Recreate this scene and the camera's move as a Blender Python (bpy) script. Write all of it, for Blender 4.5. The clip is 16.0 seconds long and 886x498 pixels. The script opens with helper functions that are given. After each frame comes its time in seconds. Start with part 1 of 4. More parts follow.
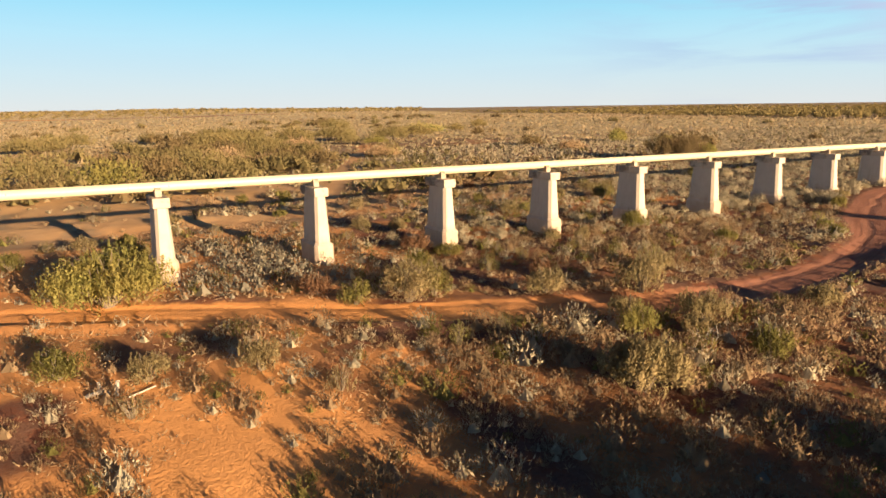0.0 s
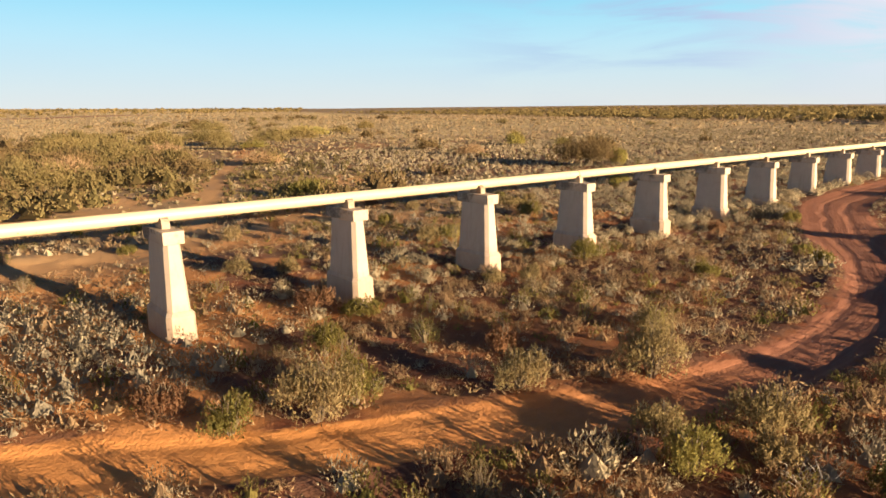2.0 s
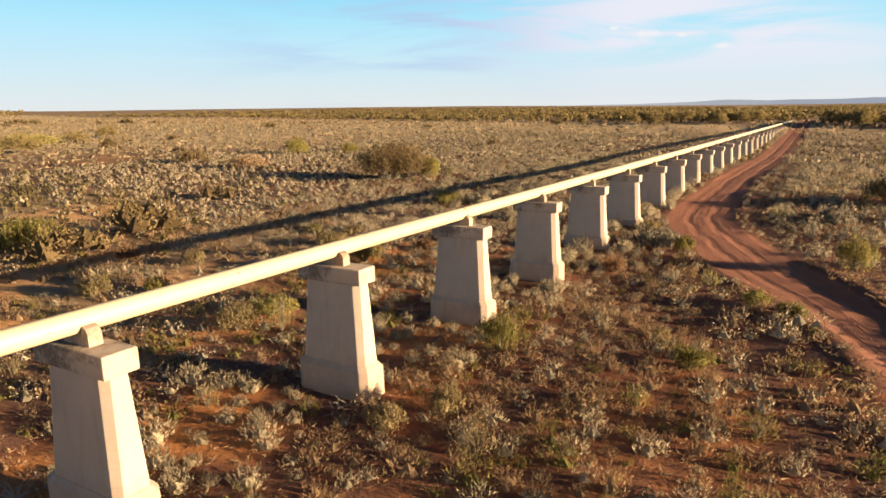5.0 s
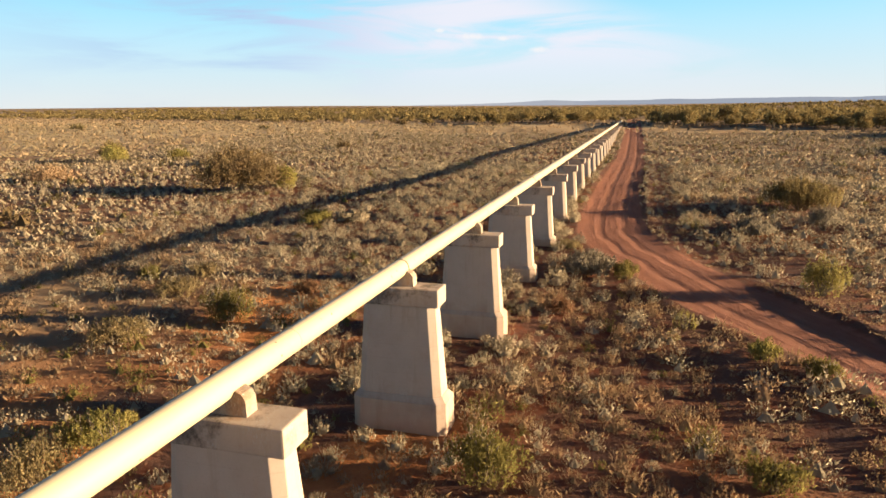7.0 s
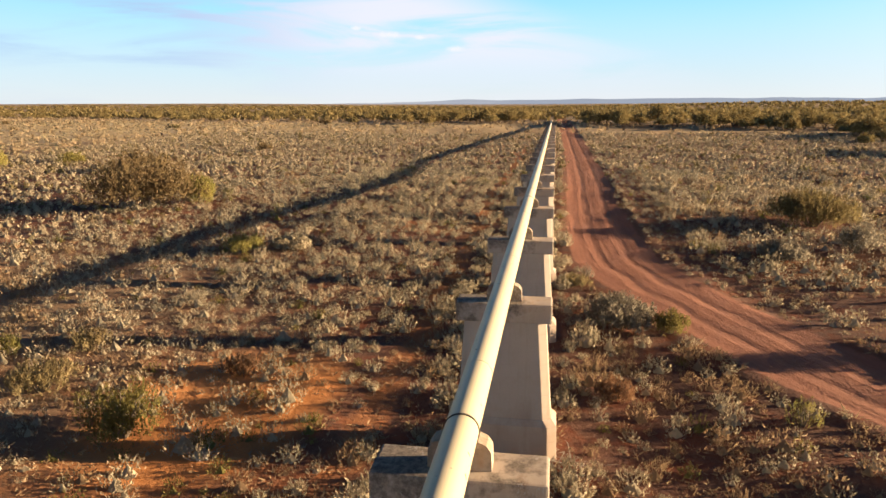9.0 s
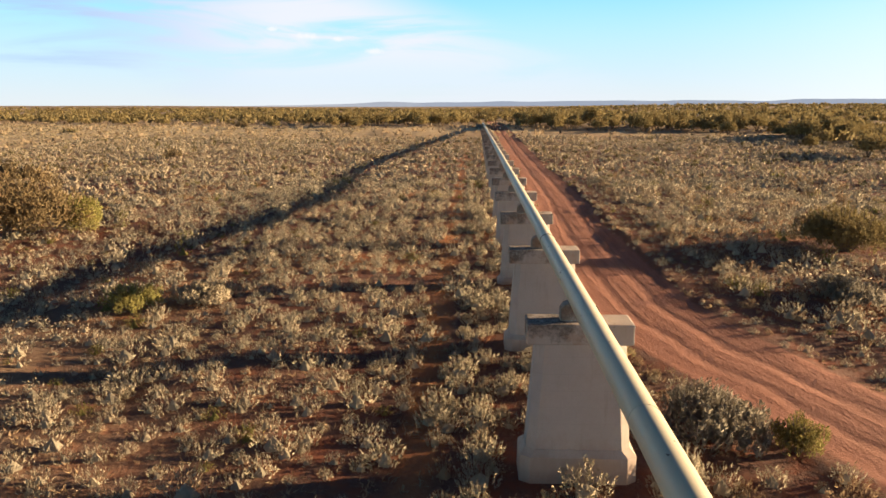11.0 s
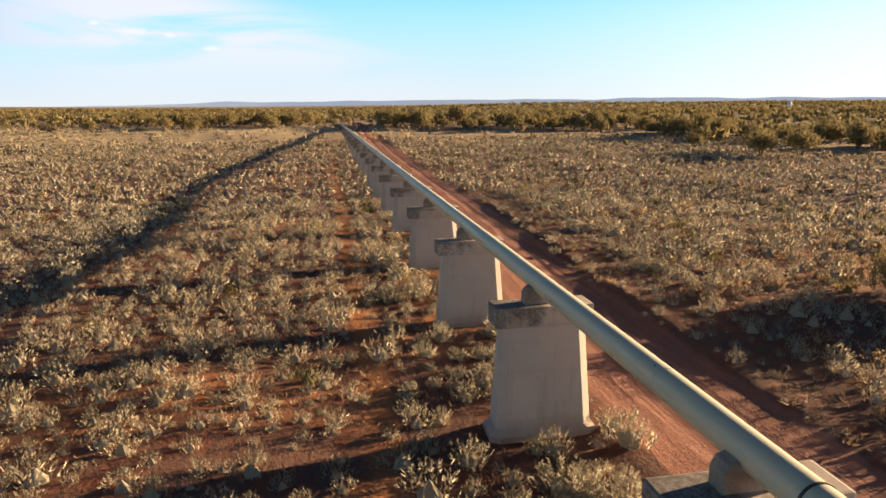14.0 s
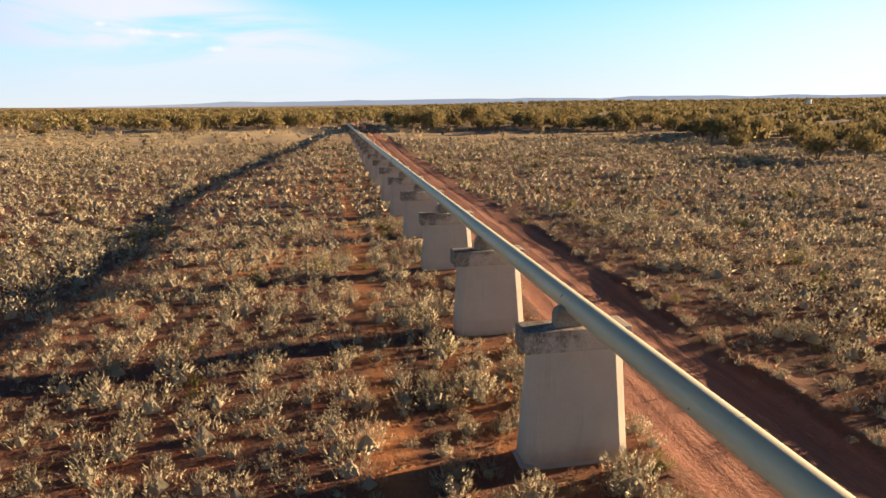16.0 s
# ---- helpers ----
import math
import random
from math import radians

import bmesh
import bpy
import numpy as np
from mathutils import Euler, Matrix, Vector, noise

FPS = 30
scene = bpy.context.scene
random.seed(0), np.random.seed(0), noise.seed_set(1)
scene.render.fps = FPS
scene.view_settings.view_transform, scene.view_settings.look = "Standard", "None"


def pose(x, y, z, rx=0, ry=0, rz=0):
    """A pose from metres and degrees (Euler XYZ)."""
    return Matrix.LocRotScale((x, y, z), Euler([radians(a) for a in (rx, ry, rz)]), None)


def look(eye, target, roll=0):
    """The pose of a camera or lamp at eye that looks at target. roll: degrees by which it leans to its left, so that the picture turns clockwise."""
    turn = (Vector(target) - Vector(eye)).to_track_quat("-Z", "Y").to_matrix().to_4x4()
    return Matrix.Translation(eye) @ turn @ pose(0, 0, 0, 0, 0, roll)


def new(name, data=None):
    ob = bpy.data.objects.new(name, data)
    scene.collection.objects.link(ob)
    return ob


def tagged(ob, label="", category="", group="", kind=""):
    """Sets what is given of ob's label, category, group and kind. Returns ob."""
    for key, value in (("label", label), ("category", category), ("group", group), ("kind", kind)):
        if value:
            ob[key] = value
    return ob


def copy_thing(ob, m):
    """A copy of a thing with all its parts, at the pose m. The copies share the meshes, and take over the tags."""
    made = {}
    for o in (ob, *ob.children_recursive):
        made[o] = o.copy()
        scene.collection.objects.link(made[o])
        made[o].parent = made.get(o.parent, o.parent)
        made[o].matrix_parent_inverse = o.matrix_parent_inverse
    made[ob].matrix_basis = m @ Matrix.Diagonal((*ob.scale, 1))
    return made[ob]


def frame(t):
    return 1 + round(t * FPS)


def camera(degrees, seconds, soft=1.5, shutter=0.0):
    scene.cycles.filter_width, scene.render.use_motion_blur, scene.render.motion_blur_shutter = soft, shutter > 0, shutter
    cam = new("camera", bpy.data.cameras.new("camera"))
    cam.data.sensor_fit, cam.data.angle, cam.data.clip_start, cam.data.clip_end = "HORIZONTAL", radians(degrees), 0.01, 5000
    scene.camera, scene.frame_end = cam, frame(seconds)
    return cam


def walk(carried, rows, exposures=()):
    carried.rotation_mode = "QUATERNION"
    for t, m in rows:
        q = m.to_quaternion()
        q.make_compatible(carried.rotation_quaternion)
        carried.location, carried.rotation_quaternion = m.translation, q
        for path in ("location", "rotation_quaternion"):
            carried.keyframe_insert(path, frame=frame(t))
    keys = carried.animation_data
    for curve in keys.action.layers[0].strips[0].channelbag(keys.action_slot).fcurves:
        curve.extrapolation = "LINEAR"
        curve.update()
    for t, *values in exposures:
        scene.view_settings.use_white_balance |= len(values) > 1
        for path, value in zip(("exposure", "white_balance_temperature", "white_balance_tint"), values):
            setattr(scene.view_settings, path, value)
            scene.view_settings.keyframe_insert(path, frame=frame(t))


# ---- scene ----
cam = camera(66.89, 16.0, soft=1.55)
# seconds, place in metres, turn in degrees
ROWS = [
    (0, -4.569, -37.732, 8.369, 78.280, 0.716, -30.142),
    (0.5, -3.413, -35.090, 8.431, 78.288, 0.547, -31.974),
    (1, -2.232, -32.462, 8.476, 78.319, 0.553, -34.377),
    (1.5, -1.027, -29.865, 8.516, 78.303, 0.532, -37.167),
    (2, 0.229, -27.321, 8.572, 78.253, 0.606, -39.993),
    (2.5, 1.539, -24.845, 8.623, 78.322, 0.567, -42.846),
    (3, 2.890, -22.445, 8.677, 78.307, 0.500, -45.726),
    (3.5, 4.304, -20.122, 8.741, 78.275, 0.736, -48.834),
    (4, 5.809, -17.874, 8.802, 78.245, 0.783, -52.610),
    (4.5, 7.410, -15.741, 8.854, 78.194, 0.738, -56.152),
    (7, 16.554, -6.448, 8.971, 77.970, 0.701, -73.827),
    (7.5, 18.591, -4.972, 9.003, 77.942, 0.406, -76.004),
    (8, 20.724, -3.590, 8.970, 77.921, 0.391, -77.501),
    (8.5, 23.032, -2.342, 8.975, 77.871, 0.142, -78.763),
    (9, 25.446, -1.201, 9.004, 77.796, 0.358, -80.655),
    (11.5, 38.371, 3.198, 8.856, 77.951, 0.247, -89.090),
    (12, 41.213, 3.790, 8.811, 77.887, 0.273, -91.116),
    (12.5, 44.095, 4.281, 8.770, 77.870, 0.377, -93.314),
    (13, 46.971, 4.661, 8.726, 77.878, 0.442, -96.027),
    (13.5, 49.835, 4.951, 8.710, 77.877, 0.477, -98.427),
    (14, 52.668, 5.195, 8.670, 77.806, 0.554, -100.015),
    (14.5, 55.399, 5.332, 8.673, 77.798, 0.627, -99.812),
    (15, 57.970, 5.344, 8.698, 77.830, 0.722, -99.825),
    (15.5, 60.434, 5.325, 8.709, 77.822, 0.852, -99.698),
    (16, 62.839, 5.299, 8.693, 77.742, 0.781, -99.575),
]
EXPOSURES = [(0.0, 1.69, 6500, 10), (4.5, 1.72, 6480, 10), (7.5, 1.78, 6420, 10), (12.0, 1.85, 6230, 10), (16.0, 1.84, 6230, 10)]
walk(cam, [(t, pose(*row)) for t, *row in ROWS], EXPOSURES)

# ---------------------------------------------------------------- light
SUN_AZ, SUN_EL = -79.0, 9.7          # degrees: the sun stands over the track side, a little ahead

world = bpy.data.worlds.new("sky")
scene.world = world
world.use_nodes = True
wt = world.node_tree
for n in list(wt.nodes):
    wt.nodes.remove(n)


def wnode(kind, **values):
    n = wt.nodes.new(kind)
    for k, v in values.items():
        n.inputs[k].default_value = v
    return n


out = wnode("ShaderNodeOutputWorld")
back = wnode("ShaderNodeBackground", Strength=0.05)
sky = wnode("ShaderNodeTexSky")
sky.sky_type = "NISHITA"
sky.sun_disc = False
sky.sun_elevation = radians(SUN_EL)
sky.sun_rotation = radians(90 - SUN_AZ)
sky.altitude = 100
sky.air_density, sky.dust_density, sky.ozone_density = 1.0, 0.15, 3.0
coord = wnode("ShaderNodeTexCoord")
# thin cloud drifting across one quarter of the sky: stretched noise on the sky's own directions
sep = wnode("ShaderNodeSeparateXYZ")
wt.links.new(coord.outputs["Generated"], sep.inputs[0])
flat = wnode("ShaderNodeVectorMath")
flat.operation = "MULTIPLY"
flat.inputs[1].default_value = (3.4, 3.4, 22.0)
wt.links.new(coord.outputs["Generated"], flat.inputs[0])
wisps = wnode("ShaderNodeTexNoise", Scale=1.0, Detail=8.0, Roughness=0.55, Distortion=0.7)
wt.links.new(flat.outputs[0], wisps.inputs["Vector"])


def wmath(op, a, b=0.0):
    n = wt.nodes.new("ShaderNodeMath")
    n.operation = op
    for i, v in enumerate((a, b)):
        if isinstance(v, (int, float)):
            n.inputs[i].default_value = v
        else:
            wt.links.new(v, n.inputs[i])
    return n.outputs[0]


def wspan(value, lo, hi, a, b):
    n = wnode("ShaderNodeMapRange")
    n.interpolation_type = "SMOOTHSTEP"
    for k, v in (("From Min", lo), ("From Max", hi), ("To Min", a), ("To Max", b)):
        n.inputs[k].default_value = v
    wt.links.new(value, n.inputs["Value"])
    return n.outputs[0]


# the bank of cloud lies between two bearings; its nearer edge slants up and away
bearing = wmath("ARCTAN2", sep.outputs["Y"], sep.outputs["X"])
slant = wmath("SUBTRACT", bearing, wmath("MULTIPLY", sep.outputs["Z"], 2.6))
cover = wmath("MULTIPLY", wspan(slant, -0.36, -0.14, 0.0, 1.0), wspan(bearing, 0.5, 0.95, 1.0, 0.05))
cover = wmath("MULTIPLY", cover, wspan(wisps.outputs["Fac"], 0.40, 0.62, 0.0, 0.95))
cover = wmath("MULTIPLY", cover, wspan(sep.outputs["Z"], 0.02, 0.09, 0.25, 1.0))
tufty = wnode("ShaderNodeTexNoise", Scale=60.0, Detail=4.0)
wt.links.new(coord.outputs["Generated"], tufty.inputs["Vector"])
puffs = wmath("MULTIPLY", sep.outputs["Z"], 0.0)
for az, el, size in ((13.8, 5.5, 0.014), (11.2, 5.3, 0.011), (8.4, 4.4, 0.014), (16.4, 6.0, 0.008)):
    az, el = radians(az), radians(el)
    gap = wnode("ShaderNodeVectorMath")
    gap.operation = "SUBTRACT"
    gap.inputs[1].default_value = (math.cos(el) * math.cos(az), math.cos(el) * math.sin(az), math.sin(el))
    wt.links.new(coord.outputs["Generated"], gap.inputs[0])
    squash = wnode("ShaderNodeVectorMath")
    squash.operation = "MULTIPLY"
    squash.inputs[1].default_value = (1, 1, 2.6)
    wt.links.new(gap.outputs[0], squash.inputs[0])
    reach = wnode("ShaderNodeVectorMath")
    reach.operation = "LENGTH"
    wt.links.new(squash.outputs[0], reach.inputs[0])
    ragged = wmath("ADD", reach.outputs["Value"], wmath("MULTIPLY", wmath("SUBTRACT", tufty.outputs["Fac"], 0.5), size * 2.2))
    puffs = wmath("MAXIMUM", puffs, wspan(ragged, size * 0.1, size * 1.1, 0.85, 0.0))
mixc = wnode("ShaderNodeMix")
mixc.data_type = "RGBA"
wt.links.new(cover, mixc.inputs["Factor"])
tint = wnode("ShaderNodeMix")
tint.data_type, tint.blend_type = "RGBA", "MULTIPLY"
tint.inputs[0].default_value = 1.0
tint.inputs[7].default_value = (0.235, 0.255, 0.345, 1)
wt.links.new(sky.outputs[0], tint.inputs[6])
low = wnode("ShaderNodeMapRange")
low.interpolation_type = "SMOOTHSTEP"
for k, v in (("From Min", 0.08), ("From Max", 0.42), ("To Min", 0.78), ("To Max", 0.0)):
    low.inputs[k].default_value = v
wt.links.new(sep.outputs["Z"], low.inputs["Value"])
rise = wnode("ShaderNodeMapRange")
rise.inputs["From Max"].default_value = 0.19
wt.links.new(sep.outputs["Z"], rise.inputs["Value"])
veil = wnode("ShaderNodeMix")
veil.data_type = "RGBA"
veil.inputs[6].default_value = (5.9, 6.1, 6.1, 1)
veil.inputs[7].default_value = (1.9, 6.2, 8.1, 1)
wt.links.new(rise.outputs[0], veil.inputs[0])
pale = wnode("ShaderNodeMix")      # paler and less blue again higher up
pale.data_type = "RGBA"
pale.inputs[7].default_value = (2.35, 3.2, 4.75, 1)
wt.links.new(wspan(sep.outputs["Z"], 0.19, 0.36, 0.0, 1.0), pale.inputs[0])
wt.links.new(veil.outputs[2], pale.inputs[6])
haze = wnode("ShaderNodeMix")
haze.data_type = "RGBA"
wt.links.new(pale.outputs[2], haze.inputs[7])
wt.links.new(low.outputs[0], haze.inputs[0])
wt.links.new(tint.outputs[2], haze.inputs[6])
# whiter towards the sun's side
glare = wnode("ShaderNodeMix")
glare.data_type = "RGBA"
glare.inputs[7].default_value = (6.6, 6.8, 6.8, 1)
wt.links.new(wmath("MULTIPLY", wspan(bearing, -0.95, -0.2, 0.75, 0.0), wspan(sep.outputs["Z"], 0.03, 0.3, 1.0, 0.0)), glare.inputs[0])
wt.links.new(haze.outputs[2], glare.inputs[6])
wt.links.new(glare.outputs[2], mixc.inputs[6])
bank = wnode("ShaderNodeMix")
bank.data_type = "RGBA"
bank.inputs[6].default_value = (5.1, 5.1, 5.6, 1)
bank.inputs[7].default_value = (2.7, 3.6, 5.1, 1)
wt.links.new(wspan(bearing, 0.25, 0.6, 0.0, 1.0), bank.inputs[0])
wt.links.new(bank.outputs[2], mixc.inputs[7])
white = wnode("ShaderNodeMix")
white.data_type = "RGBA"
white.inputs[7].default_value = (5.5, 5.45, 5.5, 1)
wt.links.new(puffs, white.inputs[0])
wt.links.new(mixc.outputs[2], white.inputs[6])
wt.links.new(white.outputs[2], back.inputs["Color"])
wt.links.new(back.outputs[0], out.inputs["Surface"])

sun = new("sun", bpy.data.lights.new("sun", "SUN"))
sun.data.energy = 4.85
sun.data.angle = radians(0.5)
sun.data.color = (1.0, 0.73, 0.42)
sa, se = radians(SUN_AZ), radians(SUN_EL)
sun_at = Vector((math.cos(se) * math.cos(sa), math.cos(se) * math.sin(sa), math.sin(se)))
sun.matrix_world = look(sun_at * 60, (0, 0, 0))


# ---------------------------------------------------------------- materials
class Mat:
    """A small wrapper that makes node trees short to write."""

    def __init__(self, name, rough=0.9):
        self.m = bpy.data.materials.new(name)
        self.m.use_nodes = True
        self.t = self.m.node_tree
        self.b = self.t.nodes["Principled BSDF"]
        self.b.inputs["Roughness"].default_value = rough
        self.b.inputs["Specular IOR Level"].default_value = 0.2

    def node(self, kind, **values):
        n = self.t.nodes.new(kind)
        for k, v in values.items():
            n.inputs[k].default_value = v
        return n

    def link(self, a, b):
        self.t.links.new(a, b)

    def noise(self, scale, detail=4.0, rough=0.55, stretch=None, coords="Object"):
        n = self.node("ShaderNodeTexNoise", Scale=scale, Detail=detail, Roughness=rough)
        if coords == "World":
            src = self.node("ShaderNodeNewGeometry").outputs["Position"]
        else:
            src = self.node("ShaderNodeTexCoord").outputs[coords]
        if stretch:
            s = self.node("ShaderNodeVectorMath")
            s.operation = "MULTIPLY"
            s.inputs[1].default_value = stretch
            self.link(src, s.inputs[0])
            src = s.outputs[0]
        self.link(src, n.inputs["Vector"])
        return n.outputs["Fac"]

    def span(self, value, a, b, lo=0.0, hi=1.0):
        n = self.node("ShaderNodeMapRange")
        for k, v in (("From Min", a), ("From Max", b), ("To Min", lo), ("To Max", hi)):
            n.inputs[k].default_value = v
        self.link(value, n.inputs["Value"])
        return n.outputs[0]

    def math(self, op, a, b):
        n = self.node("ShaderNodeMath")
        n.operation = op
        for i, v in enumerate((a, b)):
            if isinstance(v, (int, float)):
                n.inputs[i].default_value = v
            else:
                self.link(v, n.inputs[i])
        return n.outputs[0]

    def mix(self, fac, a, b, blend="MIX"):
        n = self.node("ShaderNodeMix")
        n.data_type, n.blend_type = "RGBA", blend
        for socket, v in ((n.inputs[0], fac), (n.inputs[6], a), (n.inputs[7], b)):
            if isinstance(v, tuple):
                socket.default_value = (*v, 1)
            elif isinstance(v, (int, float)):
                socket.default_value = v
            else:
                self.link(v, socket)
        return n.outputs[2]

    def attr(self, name):
        n = self.node("ShaderNodeAttribute")
        n.attribute_name = name
        return n.outputs["Fac"]

    def colour(self, c):
        if isinstance(c, tuple):
            self.b.inputs["Base Color"].default_value = (*c, 1)
        else:
            self.link(c, self.b.inputs["Base Color"])

    def bump(self, height, strength, distance):
        n = self.node("ShaderNodeBump", Strength=strength, Distance=distance)
        self.link(height, n.inputs["Height"])
        self.link(n.outputs[0], self.b.inputs["Normal"])

    def translucent(self, colour, amount):
        tr = self.node("ShaderNodeBsdfTranslucent")
        if isinstance(colour, tuple):
            tr.inputs["Color"].default_value = (*colour, 1)
        else:
            self.link(colour, tr.inputs["Color"])
        mx = self.node("ShaderNodeMixShader", Fac=amount)
        self.link(self.b.outputs[0], mx.inputs[1])
        self.link(tr.outputs[0], mx.inputs[2])
        self.link(mx.outputs[0], self.t.nodes["Material Output"].inputs["Surface"])


def leaf_material(name, dry, fresh, dark, amount=0.25):
    m = Mat(name, 0.85)
    m.b.inputs["Specular IOR Level"].default_value = 0.06
    big = m.span(m.noise(0.55, 2.0, coords="World"), 0.35, 0.65)
    fine = m.span(m.noise(4.5, 3.0, coords="World"), 0.3, 0.7)
    isle = m.node("ShaderNodeNewGeometry").outputs["Random Per Island"]
    c = m.mix(big, dry, fresh)
    c = m.mix(m.math("MULTIPLY", fine, 0.4), c, dark)
    c = m.mix(m.math("MULTIPLY", isle, 0.25), c, dry)
    m.colour(c)
    m.translucent(c, amount)
    return m.m


M_SALT = leaf_material("saltbush_leaves", (0.508, 0.418, 0.299), (0.428, 0.366, 0.261), (0.339, 0.289, 0.205), 0.17)
M_BLUE = leaf_material("bluebush_leaves", (0.348, 0.296, 0.228), (0.300, 0.263, 0.204), (0.244, 0.209, 0.158), 0.17)
M_GREEN = leaf_material("green_shrub_leaves", (0.280, 0.228, 0.080), (0.212, 0.194, 0.062), (0.140, 0.124, 0.042), 0.3)
M_YELLOW = leaf_material("yellow_shrub_leaves", (0.397, 0.325, 0.113), (0.325, 0.304, 0.097), (0.221, 0.199, 0.066), 0.32)
M_TAN = leaf_material("dry_shrub_leaves", (0.420, 0.282, 0.172), (0.355, 0.252, 0.150), (0.240, 0.160, 0.098), 0.26)
M_PLAIN = leaf_material("plain_leaves", (0.513, 0.410, 0.286), (0.438, 0.362, 0.251), (0.374, 0.302, 0.210), 0.17)
M_FAR = leaf_material("far_scrub_leaves", (0.400, 0.296, 0.190), (0.345, 0.262, 0.168), (0.280, 0.208, 0.130), 0.3)
M_THICKET = leaf_material("thicket_leaves", (0.275, 0.208, 0.100), (0.212, 0.180, 0.080), (0.142, 0.120, 0.054), 0.3)
M_RED = leaf_material("reddish_shrub_leaves", (0.310, 0.166, 0.098), (0.260, 0.154, 0.090), (0.170, 0.094, 0.058), 0.3)
M_STRAW = leaf_material("straw_blades", (0.330, 0.262, 0.168), (0.300, 0.252, 0.156), (0.255, 0.204, 0.130), 0.4)
M_MALLEE = leaf_material("mallee_leaves", (0.320, 0.236, 0.108), (0.248, 0.200, 0.088), (0.155, 0.126, 0.058), 0.3)
M_KHAKI = leaf_material("khaki_shrub_leaves", (0.390, 0.295, 0.160), (0.325, 0.262, 0.132), (0.225, 0.178, 0.092), 0.3)
M_BARE = leaf_material("half_bare_twigs", (0.215, 0.148, 0.078), (0.180, 0.134, 0.066), (0.105, 0.076, 0.042), 0.2)

m = Mat("grey_bark", 0.9)
n1 = m.noise(9.0, 5.0, stretch=(1, 1, 0.25))
m.colour(m.mix(n1, (0.12, 0.085, 0.06), (0.27, 0.22, 0.17)))
m.bump(n1, 0.5, 0.02)
M_BARK = m.m

m = Mat("bleached_wood", 0.85)
n1 = m.noise(14.0, 4.0)
m.colour(m.mix(n1, (0.30, 0.26, 0.22), (0.50, 0.45, 0.39)))
M_DEAD = m.m

# red sandy soil, with a litter of dry leaves, wheel ruts on the track and dark woods far off
m = Mat("red_soil", 0.95)
big = m.span(m.noise(0.16, 5.0, coords="World"), 0.35, 0.65)
mid = m.noise(1.1, 6.0, 0.62, coords="World")
fine = m.noise(9.0, 6.0, 0.65, coords="World")
soil = m.mix(big, (0.165, 0.057, 0.032), (0.245, 0.083, 0.044))
soil = m.mix(m.span(fine, 0.45, 0.75, 0, 0.5), soil, (0.13, 0.060, 0.040))
litter_at = m.math("MULTIPLY", m.span(mid, 0.36, 0.52), m.math("SUBTRACT", 1.0, m.attr("bare")))
litter = m.mix(m.span(fine, 0.35, 0.65), (0.080, 0.050, 0.040), (0.20, 0.124, 0.090))
open_sand = m.mix(m.attr("sandy"), m.mix(fine, (0.46, 0.18, 0.062), (0.66, 0.285, 0.10)), m.mix(fine, (0.58, 0.258, 0.092), (0.76, 0.37, 0.142)))
soil = m.mix(m.attr("bare"), soil, open_sand)
c = m.mix(m.math("MULTIPLY", litter_at, 0.66), soil, litter)
# far plain: dry scrub and pale grass merge
far_mix = m.mix(m.span(m.noise(0.09, 8.0, 0.7, coords="World"), 0.38, 0.62), (0.62, 0.465, 0.27), (0.53, 0.39, 0.225))
far_mix = m.mix(m.span(m.noise(0.45, 5.0, 0.7, coords="World"), 0.5, 0.68, 0, 0.35), far_mix, (0.22, 0.165, 0.095))
c = m.mix(m.attr("plain"), c, far_mix)
woods = m.mix(m.span(m.noise(0.12, 6.0, 0.7, coords="World"), 0.35, 0.65), (0.22, 0.15, 0.085), (0.36, 0.25, 0.15))
c = m.mix(m.attr("woods"), c, woods)
# track: packed sand with two ruts and loose ridges
lat = m.attr("lateral")
rut = m.math("ABSOLUTE", m.math("SUBTRACT", m.math("ABSOLUTE", m.math("ADD", lat, m.span(m.noise(0.35, 2.0, coords="World"), 0, 1, -0.45, 0.45)), 0.0), 0.82), 0.0)
rut = m.span(rut, 0.08, 0.42)
streak = m.noise(2.3, 5.0, 0.6, coords="World")
road = m.mix(streak, (0.25, 0.106, 0.069), (0.36, 0.158, 0.106))
road = m.mix(m.math("MULTIPLY", m.math("SUBTRACT", 1.0, rut), 0.35), road, (0.38, 0.176, 0.118))
along = m.node("ShaderNodeCombineXYZ")
m.link(m.math("MULTIPLY", lat, 4.5), along.inputs[0])
ground_at = m.node("ShaderNodeSeparateXYZ")
m.link(m.node("ShaderNodeNewGeometry").outputs["Position"], ground_at.inputs[0])
m.link(m.math("MULTIPLY", ground_at.outputs["X"], 0.22), along.inputs[1])
m.link(m.math("MULTIPLY", ground_at.outputs["Y"], 0.22), along.inputs[2])
marks = m.node("ShaderNodeTexNoise", Scale=1.0, Detail=5.0, Roughness=0.6)
m.link(along.outputs[0], marks.inputs["Vector"])
marks = marks.outputs["Fac"]
road = m.mix(m.span(marks, 0.5, 0.72, 0, 0.4), road, (0.17, 0.076, 0.050))
road = m.mix(m.span(marks, 0.48, 0.3, 0, 0.35), road, (0.44, 0.205, 0.136))
# yellower sand near the start, its colour also brightened for a sun-facing bank
road = m.mix(m.attr("sandy"), road, m.mix(streak, (0.58, 0.252, 0.088), (0.76, 0.355, 0.13)))
edge = m.math("ADD", m.attr("track"), m.span(mid, 0.3, 0.7, -0.25, 0.25))
c = m.mix(m.span(edge, 0.35, 0.65), c, road)
m.colour(c)
h = m.math("ADD", m.math("MULTIPLY", mid, 0.5), m.math("MULTIPLY", fine, 0.35))
h = m.math("ADD", h, m.math("MULTIPLY", m.math("MULTIPLY", rut, m.attr("track")), 0.36))
